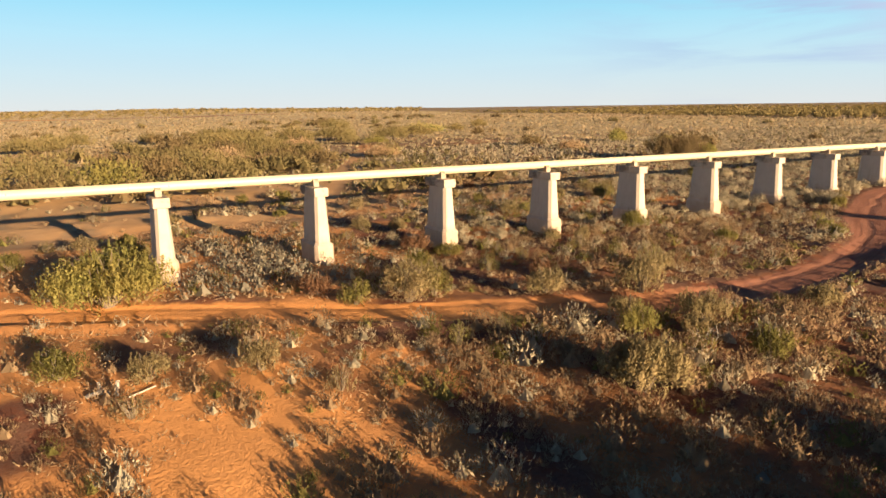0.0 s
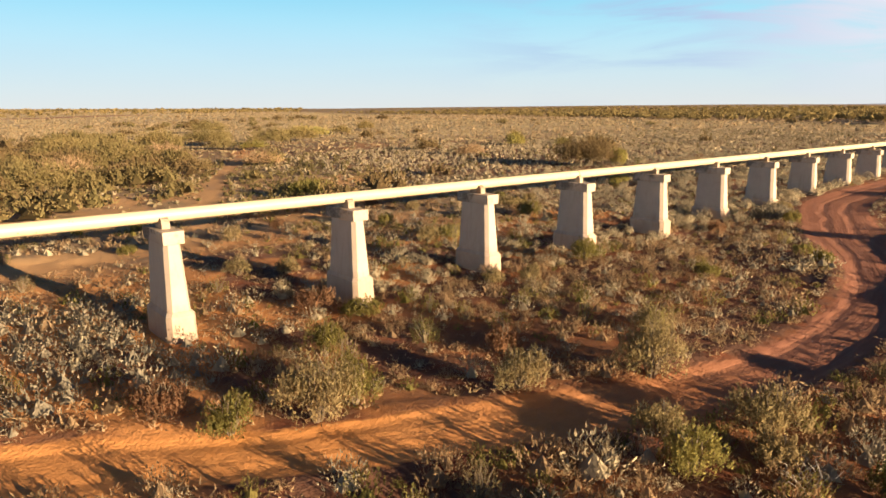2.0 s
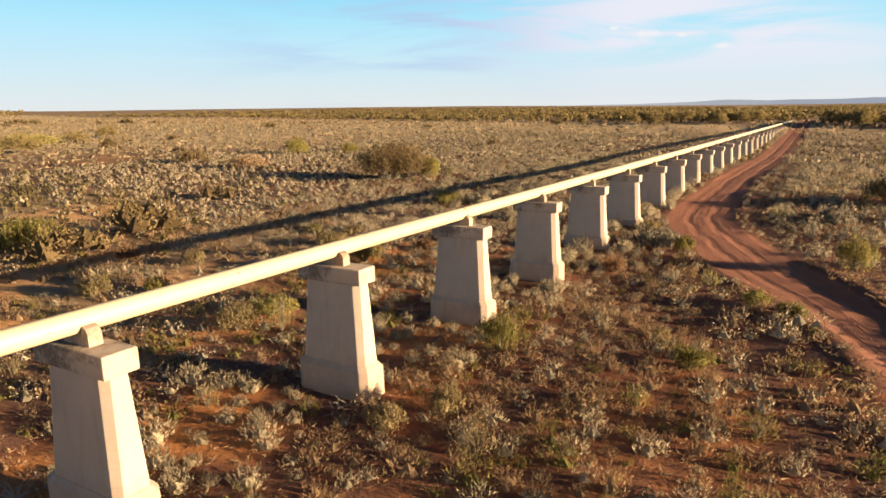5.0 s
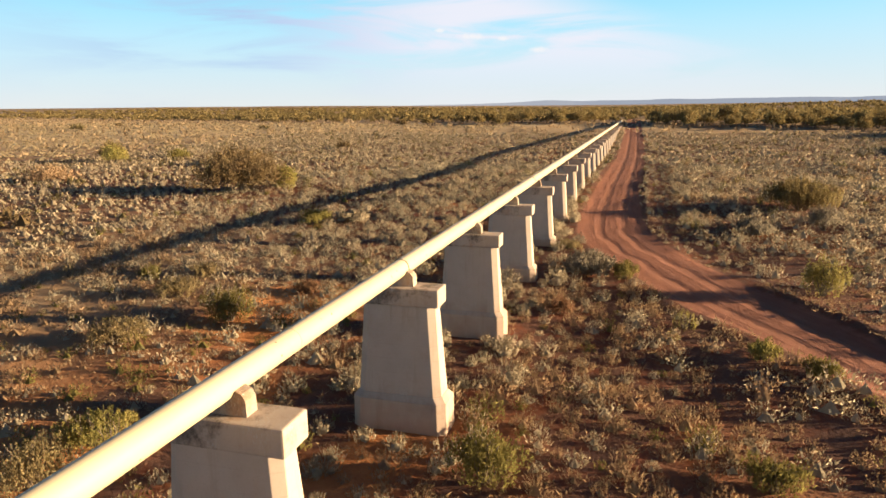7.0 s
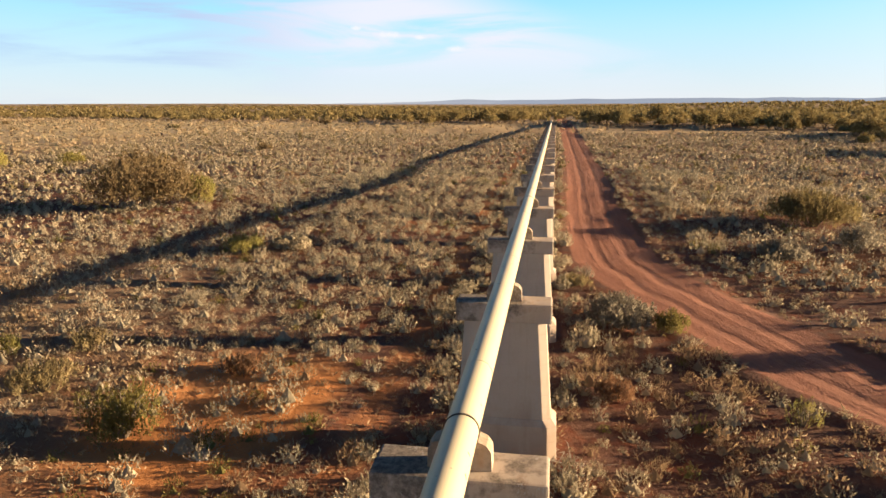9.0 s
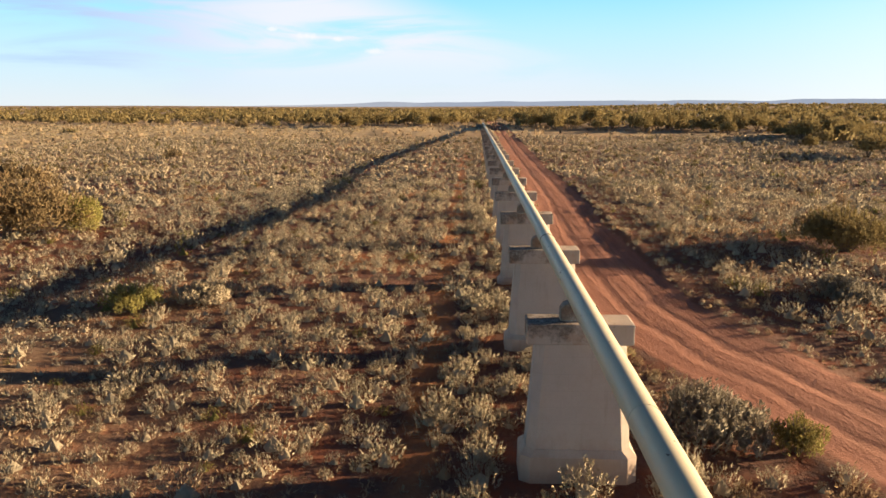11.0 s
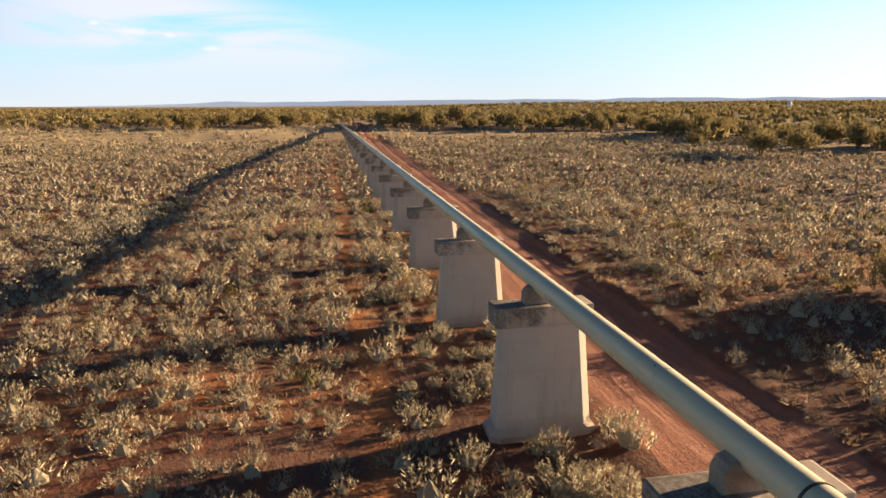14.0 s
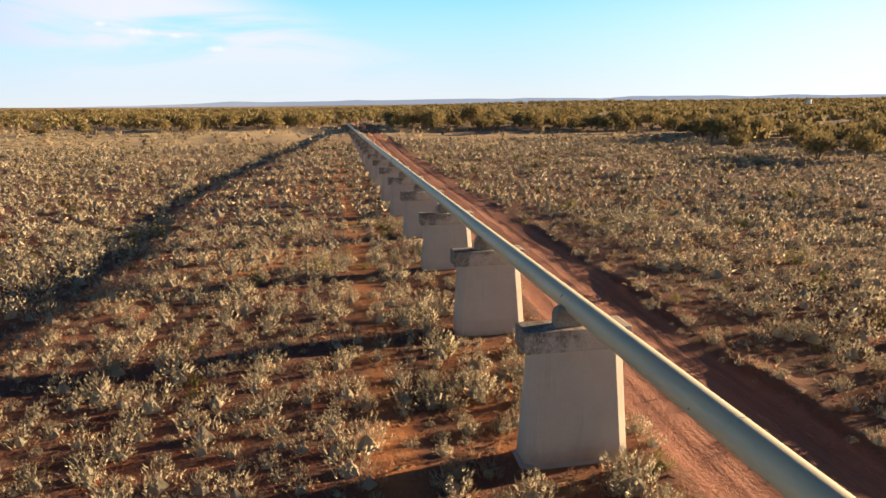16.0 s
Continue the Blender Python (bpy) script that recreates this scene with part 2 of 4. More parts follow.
h = m.math("ADD", h, m.math("MULTIPLY", m.math("MULTIPLY", marks, m.attr("track")), 0.3))
m.bump(h, 0.9, 0.16)
M_SOIL = m.m

# cream-painted steel
m = Mat("cream_paint", 0.45)
m.b.inputs["Specular IOR Level"].default_value = 0.42
big = m.noise(0.7, 5.0, 0.6, stretch=(0.4, 1, 1))
fine = m.noise(16.0, 5.0, 0.7)
streaks = m.noise(3.0, 4.0, 0.6, stretch=(2.5, 1.0, 0.3))
c = m.mix(m.span(big, 0.35, 0.7), (0.60, 0.515, 0.36), (0.55, 0.47, 0.33))
c = m.mix(m.span(streaks, 0.56, 0.75, 0, 0.35), c, (0.52, 0.44, 0.33))
spots = m.span(m.noise(7.0, 2.0, 0.4), 0.735, 0.76)
c = m.mix(spots, c, (0.16, 0.10, 0.06))
m.colour(c)
m.bump(fine, 0.15, 0.006)
M_PIPE = m.m


# board-marked concrete, with lift lines, rust-brown streaks and black lichen where asked for
def concrete(name, a, b, lichen, rust, dust=0.0):
    m = Mat(name, 0.9)
    rnd = m.node("ShaderNodeObjectInfo").outputs["Random"]
    big = m.noise(1.3, 6.0, 0.6, coords="World")
    fine = m.noise(24.0, 6.0, 0.7)
    run = m.noise(2.2, 4.0, 0.6, stretch=(2.0, 2.0, 0.22), coords="World")
    c = m.mix(m.span(big, 0.3, 0.7), a, b)
    c = m.mix(m.math("MULTIPLY", rnd, 0.25), c, (0.50, 0.40, 0.31))
    c = m.mix(m.span(fine, 0.52, 0.8, 0, 0.35), c, (0.30, 0.25, 0.20))
    c = m.mix(m.span(run, 0.55, 0.8, 0, 0.4), c, (0.30, 0.22, 0.155))
    if dust:
        place = m.node("ShaderNodeSeparateXYZ")
        m.link(m.node("ShaderNodeTexCoord").outputs["Object"], place.inputs[0])
        splash = m.math("ADD", m.math("MULTIPLY", m.span(place.outputs["Z"], -3.5, -2.5), -0.55), m.noise(2.4, 6.0, 0.65, stretch=(1.0, 1.0, 0.6), coords="World"))
        c = m.mix(m.span(splash, 0.12, 0.5, 0, dust), c, (0.31, 0.155, 0.085))
    if rust:
        c = m.mix(m.span(m.noise(1.9, 4.0, 0.6, coords="World"), 0.55, 0.7, 0, rust), c, (0.36, 0.19, 0.095))
    if lichen:
        # thicker on the sheltered end, thinning down the face, with pale crusts
        place = m.node("ShaderNodeSeparateXYZ")
        m.link(m.node("ShaderNodeTexCoord").outputs["Object"], place.inputs[0])
        lean = m.math("ADD", m.math("MULTIPLY", place.outputs["Y"], 0.11), m.math("MULTIPLY", place.outputs["Z"], 0.22))
        spread = m.math("ADD", m.noise(1.7, 6.0, 0.68, coords="World"), m.math("ADD", lean, m.math("MULTIPLY", rnd, 0.1)))
        patch = m.span(spread, 0.47, 0.60)
        specks = m.span(m.noise(11.0, 5.0, 0.75, coords="World"), 0.40, 0.66, 1.0, 0.4)
        c = m.mix(m.math("MULTIPLY", m.math("MULTIPLY", patch, specks), lichen), c, (0.060, 0.050, 0.043))
        crust = m.math("MULTIPLY", m.span(m.noise(30.0, 3.0, 0.6, stretch=(1, 1, 0.5), coords="World"), 0.54, 0.60), m.span(m.noise(1.6, 3.0, coords="World"), 0.54, 0.62))
        c = m.mix(m.math("MULTIPLY", crust, 0.75), c, (0.48, 0.45, 0.42))
    m.colour(c)
    lift = m.node("ShaderNodeTexWave", Scale=0.75, Distortion=0.25)
    lift.bands_direction = "Z"
    lift.wave_profile = "SAW"
    m.link(m.node("ShaderNodeTexCoord").outputs["Object"], lift.inputs["Vector"])
    h = m.math("ADD", m.math("MULTIPLY", fine, 0.5), m.math("MULTIPLY", m.span(lift.outputs["Fac"], 0.0, 0.05), 0.8))
    m.bump(m.math("ADD", h, big), 0.35, 0.015)
    return m.m


M_STEM = concrete("pale_concrete", (0.465, 0.388, 0.332), (0.535, 0.450, 0.388), 0.0, 0.12, 0.3)
M_CAP = concrete("stained_concrete", (0.42, 0.342, 0.290), (0.50, 0.416, 0.356), 0.8, 0.5)
M_SADDLE = concrete("rust_stained_concrete", (0.37, 0.290, 0.232), (0.45, 0.370, 0.304), 0.5, 0.6)

m = Mat("black_strap", 0.6)
m.colour(m.mix(m.noise(20.0), (0.03, 0.028, 0.027), (0.10, 0.07, 0.05)))
M_STRAP = m.m
m = Mat("white_metal", 0.5)
m.colour(m.mix(m.noise(3.0), (0.75, 0.75, 0.73), (0.82, 0.82, 0.80)))
M_WHITE = m.m
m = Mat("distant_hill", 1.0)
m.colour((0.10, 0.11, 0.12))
# emission puts the pale haze over the hills into the material
haze_glow = m.mix(m.noise(0.004, 6.0, coords="World"), (0.088, 0.097, 0.118), (0.112, 0.117, 0.13))
m.link(haze_glow, m.b.inputs["Emission Color"])
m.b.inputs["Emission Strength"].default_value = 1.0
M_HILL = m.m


# ---------------------------------------------------------------- shapes of the land
def lattice(ix, iy, seed):
    n = (ix.astype(np.int64) * 374761393 + iy.astype(np.int64) * 668265263 + seed * 974711) & 0x7FFFFFFF
    n = ((n ^ (n >> 13)) * 1274126177) & 0x7FFFFFFF
    return ((n ^ (n >> 16)) & 0xFFFF) / 65535.0


def vnoise(px, py, size, seed):
    """Smooth value noise, 0 to 1, with that many metres from knot to knot."""
    u, v = np.asarray(px, float) / size, np.asarray(py, float) / size
    iu, iv = np.floor(u), np.floor(v)
    fu, fv = u - iu, v - iv
    fu, fv = fu * fu * (3 - 2 * fu), fv * fv * (3 - 2 * fv)
    a, b = lattice(iu, iv, seed), lattice(iu + 1, iv, seed)
    c, d = lattice(iu, iv + 1, seed), lattice(iu + 1, iv + 1, seed)
    return (a * (1 - fu) + b * fu) * (1 - fv) + (c * (1 - fu) + d * fu) * fv


def step(v, a, b):
    s = np.clip((np.asarray(v, float) - a) / (b - a), 0, 1)
    return s * s * (3 - 2 * s)


def line_distance(px, py, pts):
    """Signed distance (left positive) from a line of points."""
    best = np.full(np.shape(px), 1e9)
    sign = np.zeros(np.shape(px))
    for (ax, ay), (bx, by) in zip(pts, pts[1:]):
        dx, dy = bx - ax, by - ay
        s = np.clip(((px - ax) * dx + (py - ay) * dy) / (dx * dx + dy * dy), 0, 1)
        d = np.hypot(px - ax - s * dx, py - ay - s * dy)
        side = np.sign(dx * (py - ay) - dy * (px - ax))
        take = d < best
        best, sign = np.where(take, d, best), np.where(take, side, sign)
    return best * sign


def smooth_line(pts, times=3):
    for _ in range(times):
        more = [pts[0]]
        for (ax, ay), (bx, by) in zip(pts, pts[1:]):
            more += [(0.75 * ax + 0.25 * bx, 0.75 * ay + 0.25 * by), (0.25 * ax + 0.75 * bx, 0.25 * ay + 0.75 * by)]
        pts = more + [pts[-1]]
    return pts


TRACK = smooth_line([(-60, -3), (-25, -2.5), (-12, -2.7), (-7, -3.7), (-2.4, -6.0), (2.5, -8.75), (6.3, -11.35), (9.2, -12.75), (14.2, -14.8), (19.1, -17.0),
                     (26, -18.3), (36, -17.2), (43.9, -13.9), (49.75, -10.4), (54.8, -8.35), (61.8, -5.1), (68, -4.55), (81, -4.45), (100, -4.9), (130, -5.2), (180, -4.9), (240, -4.2), (300, -3.6)], 2)
TRAIL = smooth_line([(17, 22), (24, 36), (36, 64), (47, 84), (66, 122)], 2)
WOODS_EDGE = [(95, -260), (115, -130), (138, -80), (165, -64), (200, -52), (213, -18), (232, 4), (238, 45), (246, 80), (262, 130), (300, 200), (430, 440), (700, 1500)]
STRIP = [(-260, 800), (-60, 860), (60, 900), (260, 880)]
SPAN, PIERS = 8.53, 30
CAP_TOP, FALL = 4.125, -0.00543


def pipe_bed(x):
    return CAP_TOP + FALL * x


def half_width(px):
    """Half the track's width: narrow round the first bend, wide along the pipeline."""
    return 1.25 + 1.05 * step(px, 38, 50) - 0.25 * step(px, 62, 80)


def height(px, py):
    """The ground's height in metres."""
    px, py = np.asarray(px, float), np.asarray(py, float)
    z = -0.32 + 0.80 * step(px, 36, 80) + 0.32 * step(px, 77, 92) - 0.15 * step(px, 100, 130) + 2.25 * step(px, 126, 250)
    z = z - 0.055 * np.clip(-13.5 - py, 0, 11) * (1 - step(px, 16, 34)) * step(py, -60, -34)
    near = 1 - step(np.hypot(px - 50, py), 150, 420)
    rough = (vnoise(px, py, 14, 3) - 0.5) * 0.5 + (vnoise(px, py, 5.2, 5) - 0.5) * 0.34 + (vnoise(px, py, 1.7, 7) - 0.5) * 0.14
    signed = line_distance(px, py, TRACK)
    lat = np.abs(signed)
    half = half_width(px)
    on = 1 - step(lat, half - 0.3, half + 0.8)
    calm = 1 - 0.8 * on - 0.45 * (1 - step(np.abs(py), 1.5, 4.0)) * (np.abs(px - 100) < 140)
    z = z + rough * calm * near
    rim = vnoise(px, py, 6, 11)
    berm = np.exp(-((lat - half - 0.55) / 0.55) ** 2) * np.where(signed < 0, (0.06 + 0.17 * rim) * (1 - 0.5 * step(px, 46, 58)), 0.05 + 0.12 * rim)
    z = z + (berm - 0.06 * on) * near
    far = np.hypot(px - 60, py)
    bearing_at = np.arctan2(py, px - 40)
    z = z + step(far, 350, 2600) * (13.0 * step(bearing_at, 0.0, 0.6) + 7.0 * step(bearing_at, 1.0, 1.45))
    z = z + 4.0 * step(far, 300, 1000) * step(-np.arctan2(py, px - 40), -0.05, 0.35)
    z = z + (vnoise(px, py, 260, 17) - 0.5) * 3.0 * step(np.hypot(px - 60, py), 200, 900)
    return z


def part(name, data, material, parent, label=""):
    """One mesh object under a thing or a part. data: a bmesh, or vertices and faces."""
    if isinstance(data, bpy.types.Mesh):
        mesh = data
    else:
        mesh = bpy.data.meshes.new(name)
        if isinstance(data, bmesh.types.BMesh):
            data.to_mesh(mesh)
            data.free()
        else:
            mesh.from_pydata(data[0], [], data[1])
        mesh.materials.append(material)
    ob = new(name, mesh)
    if parent:
        ob.parent = parent
    if label:
        ob["label"] = label
    return ob


def leaf_mesh(name, leaves, material):
    """A mesh of loose three-cornered leaves from an array (n, 4, 3): three corners, and the way the leaf faces."""
    verts, facing = leaves[:, :3].copy(), leaves[:, 3]
    n = len(verts)
    flat_normal = np.cross(verts[:, 1] - verts[:, 0], verts[:, 2] - verts[:, 0])
    turned = (flat_normal * facing).sum(1) < 0
    verts[turned] = verts[turned][:, [0, 2, 1]]
    mesh = bpy.data.meshes.new(name)
    mesh.vertices.add(3 * n)
    mesh.vertices.foreach_set("co", np.ascontiguousarray(verts, dtype=np.float32).ravel())
    mesh.loops.add(3 * n)
    mesh.loops.foreach_set("vertex_index", np.arange(3 * n, dtype=np.int32))
    mesh.polygons.add(n)
    mesh.polygons.foreach_set("loop_start", np.arange(0, 3 * n, 3, dtype=np.int32))
    mesh.polygons.foreach_set("loop_total", np.full(n, 3, dtype=np.int32))
    mesh.update(calc_edges=True)
    mesh.polygons.foreach_set("use_smooth", np.ones(n, dtype=bool))
    mesh.normals_split_custom_set_from_vertices(np.repeat(facing, 3, axis=0).astype(np.float32))
    mesh.materials.append(material)
    return mesh


# ---------------------------------------------------------------- ground
def stretch(fine_from, fine_to, fine, lo, hi, grow):
    mids = list(np.arange(fine_from, fine_to + 1e-6, fine))
    s, v = fine, fine_to
    while v < hi:
        s *= grow
        v += s
        mids.append(min(v, hi))
    s, v = fine, fine_from
    while v > lo:
        s *= grow
        v -= s
        mids.insert(0, max(v, lo))
    return np.array(mids)


gx = stretch(-8, 84, 0.38, -1500, 4300, 1.08)
gy = stretch(-34, 26, 0.38, -3400, 3400, 1.075)
GX, GY = np.meshgrid(gx, gy, indexing="ij")
GZ = height(GX, GY)
ids = np.arange(GX.size).reshape(GX.shape)
quads = np.stack([ids[:-1, :-1], ids[1:, :-1], ids[1:, 1:], ids[:-1, 1:]], -1).reshape(-1, 4)
gm = bpy.data.meshes.new("ground")
gm.vertices.add(GX.size)
gm.vertices.foreach_set("co", np.stack([GX, GY, GZ], -1).astype(np.float32).ravel())
gm.loops.add(quads.size)
gm.loops.foreach_set("vertex_index", quads.astype(np.int32).ravel())
gm.polygons.add(len(quads))
gm.polygons.foreach_set("loop_start", np.arange(0, quads.size, 4, dtype=np.int32))
gm.polygons.foreach_set("loop_total", np.full(len(quads), 4, dtype=np.int32))
gm.update(calc_edges=True)
gm.polygons.foreach_set("use_smooth", np.ones(len(quads), dtype=bool))
gm.materials.append(M_SOIL)
lateral = line_distance(GX, GY, TRACK)
bare_far = 1 - step(np.abs(line_distance(GX, GY, STRIP)), 10, 40)
trail = 1 - step(np.abs(line_distance(GX, GY, TRAIL)), 1.2, 3.0)
side_strip = 0.6 * (1 - step(np.abs(GY - 4.1), 0.3, 0.9)) * step(GX, 30, 45) * (1 - step(GX, 140, 200))
layers = {
    "track": np.maximum(1 - step(np.abs(lateral), half_width(GX) - 0.25, half_width(GX) + 0.55), bare_far),
    "lateral": lateral,
    "sandy": 1 - step(GX, 8, 26),
    "bare": np.maximum(np.maximum(trail, 0.9 * side_strip), np.maximum((1 - 0.6 * step(GX, 48, 60)) * step(vnoise(GX, GY, 9, 23), 0.66, 0.8) * (0.35 + 0.65 * (step(GY, -3, 0) + (1 - step(GY, -16, -13)))), 0.85 * (1 - 0.55 * step(GX, 5, 13) * (1 - step(GY, -4, 0))) * (1 - step(GX, 28, 46)) * step(vnoise(GX, GY, 3, 29) + 0.25 * (1 - step(GX, 4, 22)), 0.42, 0.66))),
    "plain": np.maximum(step(np.hypot(GX - 50, GY), 75, 190) * 0.95, 0.5 * step(GY + 6 * vnoise(GX, GY, 8, 37), 9, 24) * (1 - step(GX, 40, 75))),
    "woods": step(line_distance(GX, GY, WOODS_EDGE) * -1, -12, 25) * (GX > 60),
}
for key, values in layers.items():
    a = gm.attributes.new(key, "FLOAT", "POINT")
    a.data.foreach_set("value", values.astype(np.float32).ravel())
ground = tagged(new("ground", gm), "red sandy plain with dry litter and a wheel-rutted dirt track", "ground", kind="structure")

# far ridge on the skyline, glowing faintly in place of haze
hv, hf = [], []
for i in range(161):
    a = radians(-75 + i * 0.95)
    az = math.degrees(a)
    rise = (30 + 12 * noise.noise(Vector((i * 0.11, 3.3, 0))) + 7 * noise.noise(Vector((i * 0.31, 9.1, 0)))) * float(0.25 + 0.75 * step(-az, -34, -6)) * float(1 - 0.5 * step(-az, 30, 60))
    hv += [(4250 * math.cos(a), 4250 * math.sin(a) * 0.78, -20), (4290 * math.cos(a), 4290 * math.sin(a) * 0.78, rise), (4330 * math.cos(a), 4330 * math.sin(a) * 0.78, -20)]
    if i:
        j = 3 * i
        hf += [(j - 3, j, j + 1, j - 2), (j - 2, j + 1, j + 2, j - 1)]
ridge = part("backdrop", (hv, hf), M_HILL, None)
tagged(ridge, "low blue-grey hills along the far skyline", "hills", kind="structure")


# ---------------------------------------------------------------- pipeline on its piers
def block(bm, z0, z1, lower, upper, bevel=0.03, cut=(0.0, 0.0), aside=0.0):
    """A tapering block with bevelled edges. lower, upper: half sizes (x, y); cut: how far its upright corners are cut off; aside: its shift in y."""
    rings = []
    cx, cy = cut
    for z, (hx, hy) in ((z0, lower), (z1, upper)):
        if cx:
            plan = [(-hx, -hy + cy), (-hx + cx, -hy), (hx - cx, -hy), (hx, -hy + cy), (hx, hy - cy), (hx - cx, hy), (-hx + cx, hy), (-hx, hy - cy)]
        else:
            plan = [(-hx, -hy), (hx, -hy), (hx, hy), (-hx, hy)]
        rings.append([bm.verts.new((x, y + aside, z)) for x, y in plan])
    n = len(rings[0])
    made = [bm.faces.new(rings[0][::-1]), bm.faces.new(rings[1])]
    made += [bm.faces.new((rings[0][i], rings[0][(i + 1) % n], rings[1][(i + 1) % n], rings[1][i])) for i in range(n)]
    edges = list({e for f in made for e in f.edges})
    bmesh.ops.bevel(bm, geom=edges, offset=bevel, segments=2, affect="EDGES", profile=0.6)
    return bm


PIPE_R = 0.25
PIPE_UP = 0.50        # pipe's axis above the caps
pier = tagged(new("pier"), "tapered pale concrete pier with a flat stained cap and wide footing", "pier", "piers under the pipeline")
part("cap", block(bmesh.new(), -0.50, 0.02, (0.42, 1.26), (0.42, 1.26), 0.045), M_CAP, pier, "weathered concrete cap with black lichen stains")
part("stem", block(bmesh.new(), -3.18, -0.498, (0.455, 1.265), (0.335, 1.085), 0.018, (0.14, 0.22), -0.035), M_STEM, pier)
foot = block(bmesh.new(), -3.32, -3.17, (0.575, 1.415), (0.47, 1.285), 0.012, (0.15, 0.24), -0.035)
part("shoulder", foot, M_STEM, pier)
part("footing", block(bmesh.new(), -5.2, -3.32, (0.60, 1.46), (0.58, 1.42), 0.02, (0.16, 0.25), -0.035), M_STEM, pier)
# saddle: a block hollowed to the pipe's round
bm = bmesh.new()
prof = [(-0.46, 0.0), (-0.45, 0.30), (-0.38, 0.41), (-0.262, 0.46)]
for i in range(1, 8):
    a = radians(200 + i * 17.5)
    prof.append(((PIPE_R + 0.004) * math.cos(a), PIPE_UP + (PIPE_R + 0.004) * math.sin(a)))
prof += [(0.262, 0.46), (0.38, 0.41), (0.45, 0.30), (0.46, 0.0)]
rings = [[bm.verts.new((sx, y, z)) for y, z in prof] for sx in (-0.16, 0.16)]
n = len(prof)
for i in range(n):
    bm.faces.new((rings[0][i], rings[0][(i + 1) % n], rings[1][(i + 1) % n], rings[1][i]))
bm.faces.new(rings[0][::-1])
bm.faces.new(rings[1])
bmesh.ops.recalc_face_normals(bm, faces=bm.faces)
part("saddle", bm, M_SADDLE, pier, "rust-stained concrete saddle block")
pier.matrix_basis = pose(-3 * SPAN, 0, pipe_bed(-3 * SPAN))
for k in range(-2, PIERS):
    x = k * SPAN
    copy_thing(pier, pose(x, 0, pipe_bed(x)))

pipeline = tagged(new("pipeline"), "long cream-painted steel water pipe resting on concrete piers", "pipeline")
x0, x1 = -34.0, 262.0
bm = bmesh.new()
RING = 40
stations = [x0 + i * SPAN / 2 for i in range(int((x1 - x0) / (SPAN / 2)) + 1)]
rings = []
for x in stations:
    rings.append([bm.verts.new((x, PIPE_R * math.cos(2 * math.pi * i / RING), pipe_bed(x) + PIPE_UP + PIPE_R * math.sin(2 * math.pi * i / RING))) for i in range(RING)])
for a, b in zip(rings, rings[1:]):
    for i in range(RING):
        f = bm.faces.new((a[i], b[i], b[(i + 1) % RING], a[(i + 1) % RING]))
        f.smooth = True
bm.faces.new(rings[0])
bm.faces.new(rings[-1][::-1])
part("pipe", bm, M_PIPE, pipeline)


def collar(x, r0, r1, width, a0=0.0, a1=360.0):
    bm = bmesh.new()
    steps = 40
    sets = []
    for i in range(steps + 1):
        a = radians(a0 + (a1 - a0) * i / steps)
        sets.append([bm.verts.new((x + sx * width / 2, r * math.cos(a), pipe_bed(x) + PIPE_UP + r * math.sin(a))) for sx, r in ((-1, r0), (-1, r1), (1, r1), (1, r0))])
    for a, b in zip(sets, sets[1:]):
        for i in range(4):
            bm.faces.new((a[i], a[(i + 1) % 4], b[(i + 1) % 4], b[i]))
    bmesh.ops.recalc_face_normals(bm, faces=bm.faces)
    return bm


for k, dx in ((4, 0.08), (7, -1.2), (14, 0.0)):
    part("strap", collar(k * SPAN + dx, PIPE_R, PIPE_R + 0.012, 0.035, -30, 210), M_STRAP, pipeline, "thin black steel hold-down strap")
for k in range(-3, 30):
    part("weld", collar(k * SPAN + 2.2, PIPE_R - 0.004, PIPE_R + 0.005, 0.03), M_PIPE, pipeline)


# ---------------------------------------------------------------- plants
def unit(v):
    return v / (np.linalg.norm(v, axis=-1, keepdims=True) + 1e-9)


def tangle_dome(rng, size, sides, fill=1.0):
    """The dense inside of a bush: a lumpy dome of leaves and twigs that no light passes."""
    hx, hy, hz = size
    a = (np.arange(sides) + rng.uniform(-0.25, 0.25, sides)) * 2 * np.pi / sides
    belt = np.stack([np.cos(a) * hx, np.sin(a) * hy, np.zeros(sides)], -1)
    foot = belt * fill * rng.uniform(0.5, 0.62, sides)[:, None]
    waist = belt * fill * rng.uniform(0.52, 0.66, sides)[:, None] + np.array([0, 0, hz * fill]) * rng.uniform(0.32, 0.45, sides)[:, None]
    top = np.tile(np.array([0, 0, hz * 0.66 * fill]), (sides, 1))
    nxt = np.roll(np.arange(sides), -1)
    core = np.concatenate([np.stack(c, 1) for c in (((foot, foot[nxt], waist, belt), (waist, foot[nxt], waist[nxt], belt), (waist, waist[nxt], top, belt + np.array([0, 0, hx]))) if sides > 5 else ((foot, foot[nxt], top, belt + np.array([0, 0, hx])),))])
    core[:, 3] = unit(core[:, 3])
    return core


